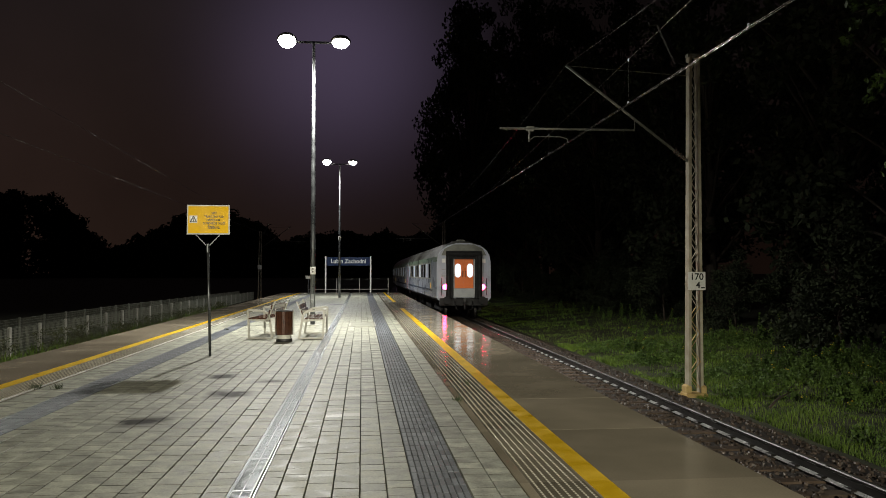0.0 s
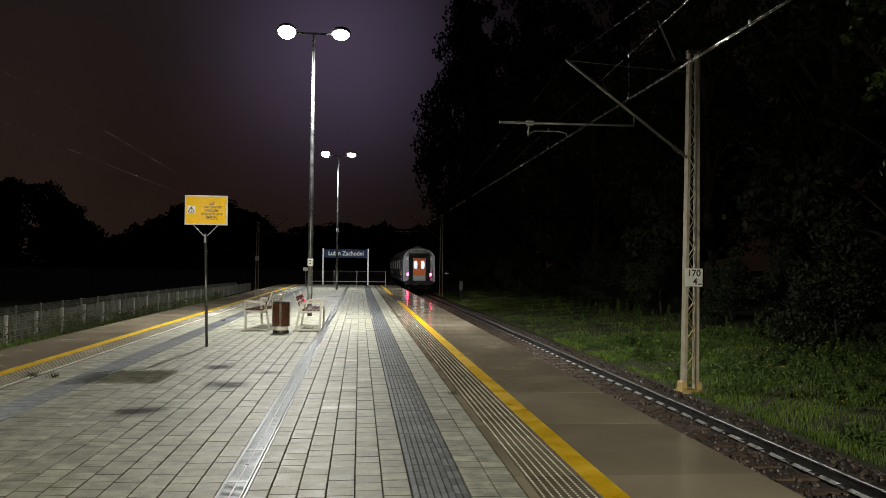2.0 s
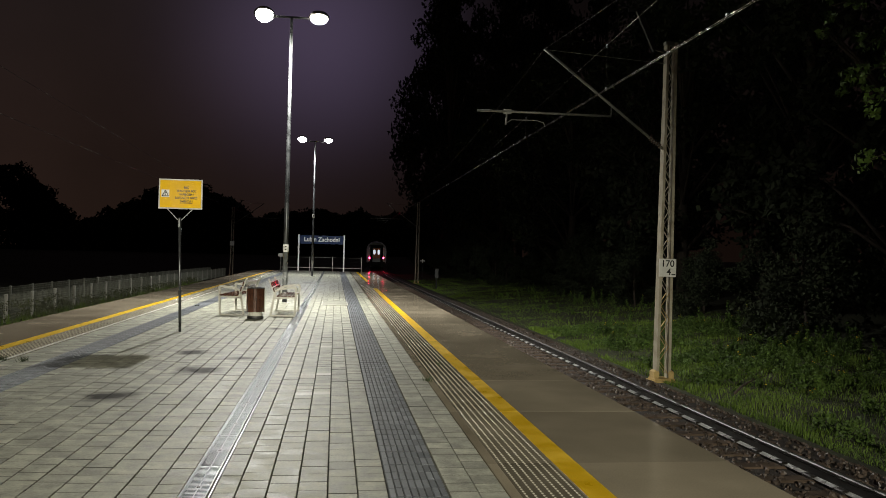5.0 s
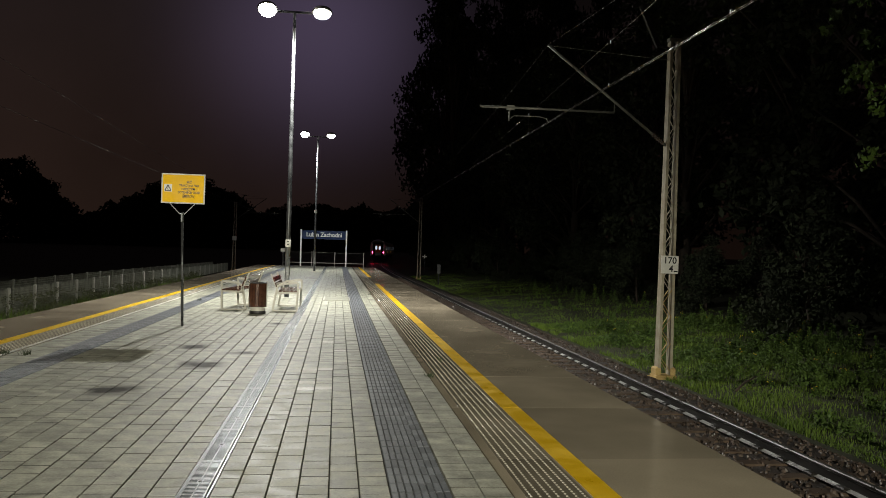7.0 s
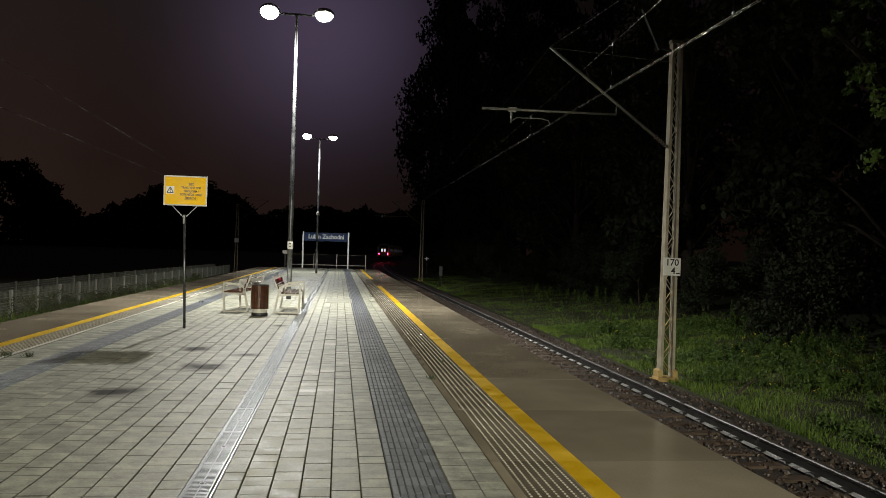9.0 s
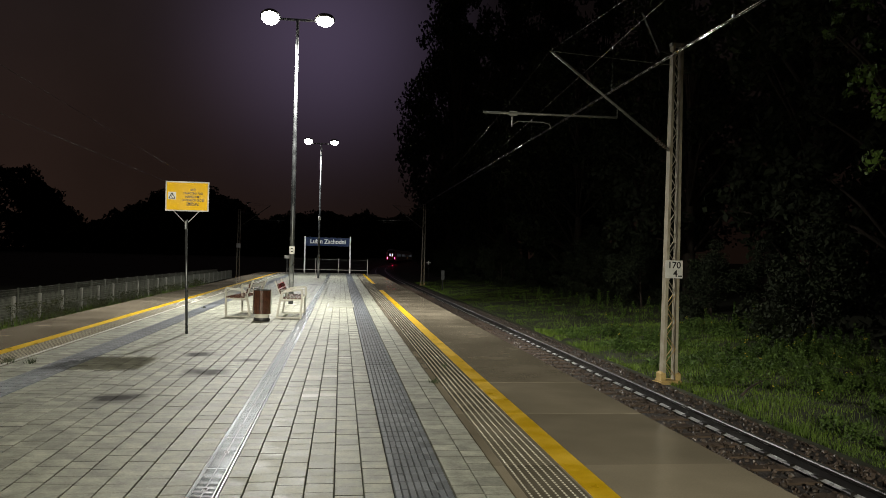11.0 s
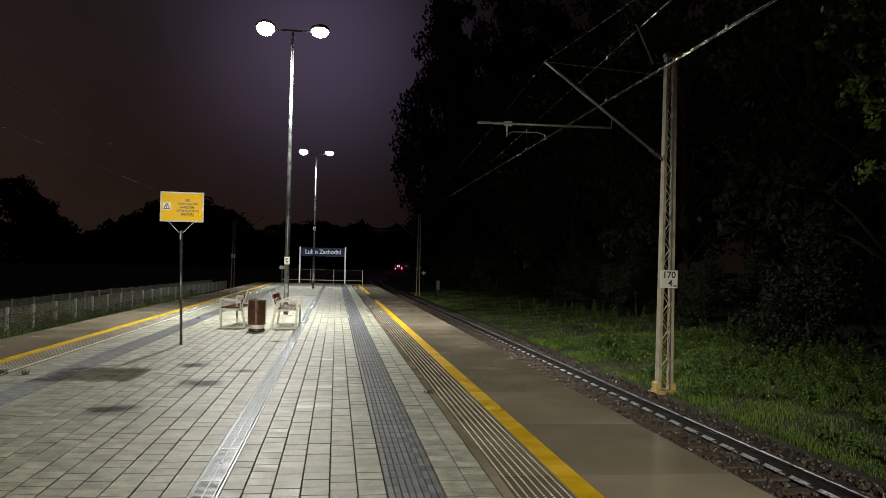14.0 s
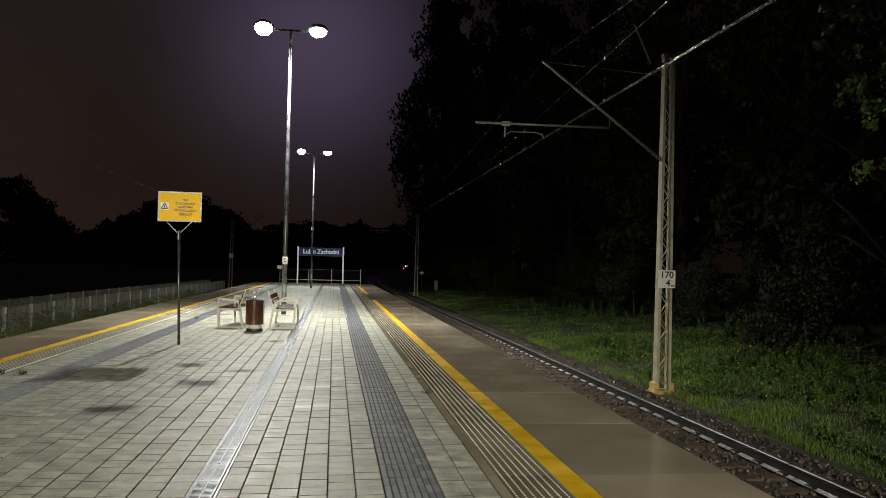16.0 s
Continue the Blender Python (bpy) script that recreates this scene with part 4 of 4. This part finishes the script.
def leaf_cloud(rnd, centres, radii, per, size, droop=0.3):
    """Diamond leaves scattered in clumps; numpy throughout."""
    c = np.repeat(np.asarray(centres), per, axis=0)
    r = np.repeat(np.asarray(radii), per)
    n = len(c)
    d = rnd.normal(size=(n, 3))
    d /= np.linalg.norm(d, axis=1, keepdims=True)
    p = c + d * (r * rnd.uniform(0.2, 1, n) ** 0.5)[:, None] * (1, 1, 0.75)
    u = rnd.normal(size=(n, 3))
    u[:, 2] -= droop
    u /= np.linalg.norm(u, axis=1, keepdims=True)
    w = np.cross(u, rnd.normal(size=(n, 3)))
    w /= np.linalg.norm(w, axis=1, keepdims=True)
    s = (size * rnd.uniform(0.6, 1.4, n))[:, None]
    v = np.stack([p - u * s, p - w * s * 0.55, p + u * s, p + w * s * 0.55], axis=1).reshape(-1, 3)
    f = np.arange(n * 4).reshape(n, 4)
    return v, f


def build_grass():
    rnd = random.Random(8)
    verge = lambda r: (7.85 + 7.5 * r.random() ** 1.3, 6.0 + 26 * r.random() ** 1.3)
    far = lambda r: (7.9 + 9 * r.random() ** 1.2, 28 + 60 * r.random() ** 1.1)
    left = lambda r: (r.uniform(-11.6, -9.8), 16 + 50 * r.random())
    for nm, n, place, lo, hi, w in (("grass", 95000, verge, 0.05, 0.17, 0.008), ("grass", 45000, far, 0.05, 0.15, 0.010),
                                    ("grass", 5000, left, 0.15, 0.42, 0.012)):
        v, f = blades(rnd, n, place, lo, hi, w)
        thing(nm, "lush green grass on the railway verge", "grass", kind="stuff", data=mesh_of(nm, v, f, M_GRASS))
    # tall weeds: stems, leaves, some yellow heads
    nr = np.random.RandomState(5)
    st, centres, radii, heads = Build(), [], [], Build()
    for k in range(900):
        near = k < 750
        if near:
            x, y = 8.3 + 6.5 * nr.rand() ** 0.8, 7 + 22 * nr.rand()
        else:
            x, y = 10.5 + 6 * nr.rand(), 26 + 30 * nr.rand()
        if noise.noise((x * 0.45, y * 0.45, 9)) < 0.0 or x < 9.5 + 0.8 * noise.noise((y * 0.6, 0, 3)):
            continue
        h = nr.uniform(0.25, 0.7) * (0.45 + 0.09 * (x - 8))
        z = ground_height(x, y)
        tip = (x + nr.uniform(-.12, .12), y + nr.uniform(-.12, .12), z + h)
        st.tube([(x, y, z - 0.05), tip], 0.006, 4, 0.003)
        for q in range(6):
            t = 0.2 + 0.8 * q / 5
            centres.append((x + (tip[0] - x) * t, y + (tip[1] - y) * t, z + h * t))
            radii.append(0.10 * (1.3 - t * 0.7))
        if nr.rand() < 0.22:
            for q in range(4):
                a, c, e = nr.uniform(-.05, .05, 3)
                heads.box(tip[0] + a - .012, tip[0] + a + .012, tip[1] + c - .012, tip[1] + c + .012, tip[2] + e, tip[2] + e + .018, .004)
    low_c = []
    for k in range(260):
        y = 17 + 48 * nr.rand()
        x = -11.3 + 0.9 * nr.rand()
        if noise.noise((y * 0.35, 0, 6)) < -0.1:
            continue
        for q in range(4):
            low_c.append((x + nr.normal() * .1, y + nr.normal() * .15, -1.15 + 0.5 * nr.rand() * (1.5 if y < 34 else 1)))
    v, f = leaf_cloud(nr, low_c, [0.15] * len(low_c), 16, 0.03)
    thing("fence_weeds", "dull green weeds grown along the fence", "weeds", kind="stuff", data=mesh_of("fence_weeds", v, f, M_DIMWEED))
    thing("weed_stems", "thin stems of tall weeds on the verge", "weeds", kind="stuff", data=st.mesh("weed_stems", M_GRASS))
    v, f = leaf_cloud(nr, centres, radii, 20, 0.033)
    thing("weed_leaves", "green leaves of tall weeds on the verge", "weeds", kind="stuff", data=mesh_of("weed_leaves", v, f, M_LEAF))
    # low broad-leaved plants hugging the bank
    low, rad = [], []
    for k in range(1500):
        x, y = 8.35 + 5.5 * nr.rand() ** 1.1, 6.5 + 24 * nr.rand() ** 1.3
        if noise.noise((x * 0.6, y * 0.5, 12)) < -0.02:
            continue
        low.append((x, y, ground_height(x, y) + nr.uniform(0.08, 0.26)))
        rad.append(nr.uniform(0.08, 0.22))
    v, f = leaf_cloud(nr, low, rad, 34, 0.036, 0.1)
    thing("broadleaf_weeds", "low bright green broad-leaved weeds on the bank", "weeds", kind="stuff", data=mesh_of("broadleaf_weeds", v, f, M_LEAF))
    thing("wildflowers", "small yellow wildflower heads among the weeds", "wildflowers", kind="stuff", data=heads.mesh("wildflowers", M_FLOWER))


build_grass()


def tree_parts(seed, h, spread, clumps, per, size, low=0.2):
    """Meshes of a trunk with limbs, and of a crown in uneven clumps."""
    nr = np.random.RandomState(seed)
    b = Build()
    pts = [(nr.uniform(-.2, .2) * k / 3, nr.uniform(-.2, .2) * k / 3, h * 0.85 * k / 6) for k in range(7)]
    b.tube(pts, 0.02 * h, 8, 0.004 * h)
    centres, radii = [], []
    for k in range(clumps):
        t = low + (1 - low) * (k + nr.rand()) / clumps
        a = nr.uniform(0, 6.28)
        reach = spread * nr.uniform(0.35, 1.0) * math.sin(math.pi * min(1, (t - low) / (1 - low) * 0.85 + 0.18)) ** 0.6
        c = (math.cos(a) * reach, math.sin(a) * reach, h * t)
        s = pts[min(6, int(t * 5))]
        b.tube([s, ((s[0] + c[0]) * .5, (s[1] + c[1]) * .5, (s[2] + c[2]) * .5 + .3), c], 0.006 * h, 5, 0.0015 * h)
        for q in range(4):
            centres.append((c[0] + nr.normal() * spread * .14, c[1] + nr.normal() * spread * .14, c[2] + nr.normal() * spread * .12))
            radii.append(spread * nr.uniform(0.12, 0.26))
    v, f = leaf_cloud(nr, centres, radii, per, size)
    return b.mesh("trunk", M_BARK, True), mesh_of("crown", v, f, M_LEAF_DARK)


def build_trees():
    kinds = [tree_parts(s, 17, 4.6, 34, 70, 0.155, lo) for s, lo in ((1, .12), (2, .2), (3, .08))]
    rnd = random.Random(12)
    spots = [(15.5, 8, 1.0), (17, 16, 1.05), (15, 24, .95), (16.5, 32, 1.1), (15.0, 41, 1.0), (16.0, 50, 1.05), (14.5, 60, 1.1), (14.0, 70, 1.0),
             (13.6, 82, 1.1), (14.2, 95, 1.1), (16, 110, 1.15), (18.5, 126, 1.1), (22, 145, 1.1), (27, 165, 1.15), (21, 12, 1.2), (22, 28, 1.2),
             (22, 45, 1.2), (20, 64, 1.2), (20, 85, 1.25), (13.5, -3, 1.0), (34, 190, 1.1), (42, 215, 1.1), (28, 8, 1.3), (28, 20, 1.3), (28, 36, 1.3), (27, 52, 1.3), (27, 72, 1.3),
             (26, 94, 1.3), (25, 112, 1.4), (13.2, 101, 1.5), (14.2, 113, 1.6), (16.2, 126, 1.65), (19.5, 140, 1.6),
             (22, 112, 1.65), (26, 107, 1.6), (30, 118, 1.65), (25, 126, 1.65), (33, 104, 1.6)]
    for k, (x, y, s) in enumerate(spots):
        x += 3.5 if y < 100 else 1.0
        tr, cr = kinds[1 if s > 1.45 else k % 3]
        t = thing("tree", "tall dense broadleaf tree at the dark forest edge", "tree", group="forest trees",
                  at=pose(x, y, ground_height(x, y) - 0.1, 0, 0, rnd.uniform(0, 360)) @ Matrix.Diagonal((s, s, s * rnd.uniform(.9, 1.15) * (1.35 if s > 1.45 else 1.0), 1)))
        part("trunk", tr, t)
        part("crown", cr, t)
    # understorey
    bush = tree_parts(9, 3.4, 2.0, 14, 110, 0.065, 0.02)
    for k in range(40):
        x, y = 14.8 + rnd.uniform(0, 2.4), 8 + k * 3.1 + rnd.uniform(-1, 1)
        s = rnd.uniform(0.7, 1.2)
        if y > 66:
            x -= 1.5
        t = thing("shrub", "leafy green shrub below the forest edge", "shrub", group="forest shrubs",
                  at=pose(x, y, ground_height(x, y) - 0.1, 0, 0, rnd.uniform(0, 360)) @ Matrix.Scale(s, 4))
        part("trunk", bush[0], t)
        part("crown", bush[1], t)
    # the overhanging tree by the near track
    nr = np.random.RandomState(21)
    t = thing("tree", "broadleaf tree with hanging branches over the verge", "tree", at=pose(12.4, 12.2, -1.1), group="forest trees")
    b = Build().tube([(0, 0, 0), (0.1, 0, 3), (-0.1, .1, 6), (0, 0, 9.5)], 0.2, 8, 0.06)
    cs, rs = [], []
    for tip, n in (((-4.15, 0.0, 5.75), 9), ((-3.9, -0.2, 5.35), 8), ((-3.7, 0.1, 4.4), 5), ((-4.3, 0.3, 7.0), 8), ((-2.9, -0.3, 7.6), 9), ((-3.6, .2, 6.4), 9)):
        base = (-0.05, 0, tip[2] + 0.2)
        mid = ((tip[0] + base[0]) / 2, tip[1], tip[2] + 0.7)
        b.tube([base, mid, tip], 0.045, 6, 0.008)
        for q in range(n):
            u = nr.uniform(0, 0.55)
            cs.append((tip[0] + u * 1.4 + nr.normal() * .10, tip[1] + nr.normal() * .15, tip[2] + 0.5 * u + nr.normal() * .13))
            rs.append(nr.uniform(.09, .2))
    v, f = leaf_cloud(nr, cs, rs, 22, 0.06, 0.8)
    part("trunk", b.mesh("trunk", M_BARK, True), t)
    part("crown", mesh_of("crown", v, f, M_LEAF), t)
    # woods far off, on the dark horizon
    nr = np.random.RandomState(30)
    cs, rs = [], []
    for k in range(1300):
        x = nr.uniform(-170, 60)
        y = 190 + 0.0004 * x * x + nr.uniform(-10, 25) if x > -70 else 150 + nr.uniform(0, 40)
        if x > 20:
            y += (x - 20) * 2.5 + 100
        hmax = np.interp(x * 150 / y, [-90, -60, -55, -50, -46, -40, -33, -24, -19, -15.6, -8.5, 4, 12, 40],
                         [15, 14.5, 13.4, 8, 4.3, 5.8, 10, 11.2, 9, 5.8, 6.6, 7.4, 6.6, 10]) + 1.3 * noise.noise((x * 0.12, 0, 2)) + 1.3 * noise.noise((x * 0.45, 0, 7)) + 0.8 * noise.noise((x * 1.3, 0, 4))
        hmax *= y / 150
        for z in np.arange(-1, hmax - 1.0, 2.2):
            cs.append((x + nr.normal(), y + nr.normal(), z + nr.normal() * .6))
            rs.append(2.3)
        cs.append((x, y, hmax - 1.2 + 1.3 * nr.rand() ** 2))
        rs.append(nr.uniform(0.7, 1.7))
    v, f = leaf_cloud(nr, cs, rs, 75, 0.46)
    v = v * (2.8, 2.8, 2.8)
    thing("distant_woods", "dark line of distant trees against the night sky", "woods", kind="stuff", data=mesh_of("distant_woods", v, f, M_LEAF_DARK))


build_trees()


# ---- the departing train ----
COACH = 24.5


def build_coach():
    """Last coach; local origin on the rails at its rear end, +y forwards."""
    c = thing("passenger_coach", "grey railway passenger coach with orange end door and red tail lamps", "train coach", group="train coaches")
    # cross-section of half the body: x, z above the rail
    sec = [(1.30, 1.00), (1.41, 1.12), (1.41, 2.0), (1.40, 2.9), (1.36, 3.16), (1.20, 3.48), (0.90, 3.78), (0.40, 3.93), (0, 3.96)]
    full = [(-x, z) for x, z in sec] + [(x, z) for x, z in reversed(sec[:-1])]
    ends = [(0.0, 0.955), (0.9, 1.0), (COACH - 0.9, 1.0), (COACH, 0.955)]
    n = len(full)
    v, f, idx = [], [], []
    for y, k in ends:
        for x, z in full:
            v.append((x * k, y, z if z < 3.3 else 3.3 + (z - 3.3) * (1.0 if k == 1 else 0.82)))
    for j in range(len(ends) - 1):
        for i in range(n):
            f.append((j * n + i, j * n + (i + 1) % n, (j + 1) * n + (i + 1) % n, (j + 1) * n + i))
            z = max(full[i][1], full[(i + 1) % n][1])
            idx.append(1 if z > 3.25 else (2 if z > 3.0 else 0))
    f += [tuple(range(n - 1, -1, -1)), tuple((len(ends) - 1) * n + i for i in range(n))]
    idx += [0, 0]
    part("body", mesh_of("body", v, f, [M_BODY, M_ROOF, M_GREEN], idx), c)
    # grey cap over the end door
    part("end_hood", Build().add([(-1.12, -0.03, 3.22), (1.12, -0.03, 3.22), (0.95, -0.03, 3.55), (0.5, -0.03, 3.76), (-0.5, -0.03, 3.76), (-0.95, -0.03, 3.55),
                                  (-1.12, 0.3, 3.22), (1.12, 0.3, 3.22), (0.95, 0.3, 3.55), (0.5, 0.3, 3.8), (-0.5, 0.3, 3.8), (-0.95, 0.3, 3.55)],
                                 [(0, 1, 2, 3, 4, 5), (0, 6, 7, 1), (1, 7, 8, 2), (2, 8, 9, 3), (3, 9, 10, 4), (4, 10, 11, 5), (5, 11, 6, 0)]).mesh("end_hood", M_ROOF), c)
    for y in (1.2, 3.4, 9.0, 15.0, 21.0):
        part("roof_vent", Build().box(-0.22, 0.22, y, y + 0.5, 3.90, 4.06, 0.05).mesh("roof_vent", M_ROOF), c)
    # rubber gangway surround
    g = Build()
    g.box(-0.88, -0.54, -0.24, 0.0, 1.12, 3.28).box(0.54, 0.88, -0.24, 0.0, 1.12, 3.28).box(-0.88, 0.88, -0.18, 0.0, 3.05, 3.44)
    for q in (-1, 1):
        g.tube([(q * 0.76, -0.20, 1.12), (q * 0.76, -0.20, 3.2)], 0.12, 10)
    g.tube([(-0.80, -0.18, 3.28), (0.80, -0.18, 3.28)], 0.12, 10)
    part("gangway_surround", g.mesh("gangway_surround", M_RUBBER), c)
    for q in (-1, 1):
        d = part("door_leaf", Build().box(0.004 if q > 0 else -0.47, 0.47 if q > 0 else -0.004, -0.05, 0.0, 1.30, 3.05).mesh("door_leaf", M_ORANGE), c, "orange sliding end door")
        oval = [(q * 0.30 + 0.155 * math.copysign(abs(math.cos(a)) ** .8, math.cos(a)), 2.47 + 0.34 * math.copysign(abs(math.sin(a)) ** .6, math.sin(a))) for a in np.linspace(0, 2 * math.pi, 22, endpoint=False)]
        part("door_pane", Build().add([(x, -0.056, z) for x, z in oval] + [(x, -0.045, z) for x, z in oval],
                                      [tuple(range(22))[::-1]] + [(i, (i + 1) % 22, 22 + (i + 1) % 22, 22 + i) for i in range(22)]).mesh("door_pane", G_DOORWIN), d, "lit oval pane")
        part("door_handle", Build().tube([(q * 0.06, -0.075, 2.15), (q * 0.06, -0.075, 2.45)], 0.018, 6).mesh("door_handle", M_DARKSTEEL), d)
        lamp = part("tail_lamp", Build().lathe([(0.15, 0), (0.15, 0.10)], n=16).mesh("tail_lamp", M_DARKSTEEL), c, at=pose(q * 0.93, 0.0, 1.66, 90, 0, 0))
        # red lens made wide, so that its shape stands in for bloom
        part("lens", Build().lathe([(0.135, 0.10), (0.11, 0.13), (0.02, 0.15)], n=16).mesh("lens", G_TAIL, True), lamp, "glowing red lens")
        part("end_notice", Build().box(q * 1.0 - 0.09, q * 1.0 + 0.09, -0.012, 0.0, 2.86, 3.06).mesh("end_notice", M_WHITE), c)
        part("handrail", Build().tube([(q * 1.12, -0.07, 1.25), (q * 1.12, -0.07, 2.1)], 0.018, 6).mesh("handrail", M_DARKSTEEL), c)
        bf = part("buffer", Build().lathe([(0.09, 0), (0.09, 0.35), (0.19, 0.36), (0.19, 0.40)], n=16).mesh("buffer", M_UNDER), c, at=pose(q * 0.88, 0.0, 1.02, 90, 0, 0))
        part("door_jamb", Build().box(min(q * 0.475, q * 0.535), max(q * 0.475, q * 0.535), -0.12, 0.0, 1.3, 3.05).mesh("door_jamb", M_DOORGREY), c, "pale metal door jamb")
    part("kick_panel", Build().box(-0.50, 0.50, -0.16, -0.10, 1.16, 1.60, 0.01).mesh("kick_panel", M_DOORGREY), c, "grey folded gangway plate")
    part("lettering_bars", Build().box(-1.1, -0.89, -0.012, 0, 2.5, 2.55).box(-1.1, -0.92, -0.012, 0, 2.15, 2.25).mesh("bars", M_DOORGREY), c)
    part("buffer_beam", Build().box(-1.2, 1.2, -0.02, 0.35, 0.75, 1.12).mesh("buffer_beam", M_UNDER), c)
    part("coupler", Build().box(-0.06, 0.06, -0.35, 0.1, 0.95, 1.12).tube([(0, -0.3, 1.02), (0.0, -0.36, 0.6)], 0.045, 6).mesh("coupler", M_DARKSTEEL), c)
    for x in (-0.45, 0.42):
        part("brake_hose", Build().tube([(x, -0.03, 0.95), (x, -0.22, 0.85), (x * 0.9, -0.22, 0.6), (x * 0.7, -0.1, 0.55)], 0.03, 6).mesh("brake_hose", M_RUBBER), c)
    part("underframe", Build().box(-1.15, 1.15, 0.3, COACH - 0.3, 0.80, 1.02).box(-1.0, 1.0, 7, 11, 0.35, 0.85).box(-1.0, 1.0, 13, 16.5, 0.4, 0.85).mesh("underframe", M_UNDER), c)
    for y in (3.0, COACH - 3.0):
        bg = part("bogie", Build().box(-1.05, -0.9, y - 1.8, y + 1.8, 0.45, 0.75).box(0.9, 1.05, y - 1.8, y + 1.8, 0.45, 0.75).box(-1.0, 1.0, y - .2, y + .2, 0.4, 0.85).mesh("bogie", M_UNDER), c)
        for dy in (-1.25, 1.25):
            for x in (-0.75, 0.75):
                w = Build()
                a = [(x - 0.065, y + dy + 0.46 * math.cos(q), 0.46 + 0.46 * math.sin(q)) for q in np.linspace(0, 2 * math.pi, 24, endpoint=False)]
                w.add(a + [(p[0] + 0.13, p[1], p[2]) for p in a], [tuple(range(24)), tuple(range(47, 23, -1))] + [(i, 24 + i, 24 + (i + 1) % 24, (i + 1) % 24) for i in range(24)])
                part("wheel", w.mesh("wheel", M_RAIL), bg)
    # sides: windows, doors, bands
    for q in (-1, 1):
        x = q * 1.413
        lo, hi = min(x, x + q * 0.008), max(x, x + q * 0.008)
        part("stripe", Build().box(lo, hi, 1.2, COACH - 1.2, 1.42, 1.52).mesh("stripe", M_BAND), c, "dark stripe along the side")
        part("side_door", Build().box(lo, hi, 1.25, 2.05, 1.1, 3.0).mesh("side_door", M_BODY), c)
        part("side_door", Build().box(lo, hi, COACH - 2.05, COACH - 1.25, 1.1, 3.0).mesh("side_door", M_BODY), c)
        part("side_marker", Build().box(lo, hi, 2.4, 2.7, 1.55, 1.85).mesh("side_marker", G_MARK), c, "small yellow marker panel with an added glow")
        for k in range(11):
            y = 2.6 + k * 1.78
            wf = part("window_frame", Build().box(lo, hi, y, y + 1.30, 2.02, 2.92).mesh("window_frame", M_PALE), c)
            a, e = (lo, hi + 0.004) if q > 0 else (lo - 0.004, hi)
            part("pane", Build().box(a, e, y + 0.15, y + 1.15, 2.10, 2.84).mesh("pane", G_WIN if k % 3 == 1 else M_GLASS), wf)
    return c


coach = build_coach()
coach_2 = copy_thing(coach, Matrix())
coach_3 = copy_thing(coach, Matrix())
for other in (coach_2, coach_3):
    tagged(other, "grey railway passenger coach with lit windows, coupled in the train")


def train_rear(t):
    """How far along the track the rear end is at t seconds."""
    return 39.3 + 13.7 * t + 0.175 * t * t


def motions():
    for k, c in enumerate((coach, coach_2, coach_3)):
        rows = []
        for i in range(33):
            t = i * 0.5
            y = train_rear(t) + k * (COACH + 0.7)
            a, b = track(y), track(y + COACH)
            turn = -math.degrees(math.atan2(b.x - a.x, b.y - a.y))
            tip = math.degrees(math.atan2(b.z - a.z, COACH))
            rows.append((t, pose(a.x + 0.10, a.y, a.z, tip, 0, turn)))
        walk(c, rows)


motions()
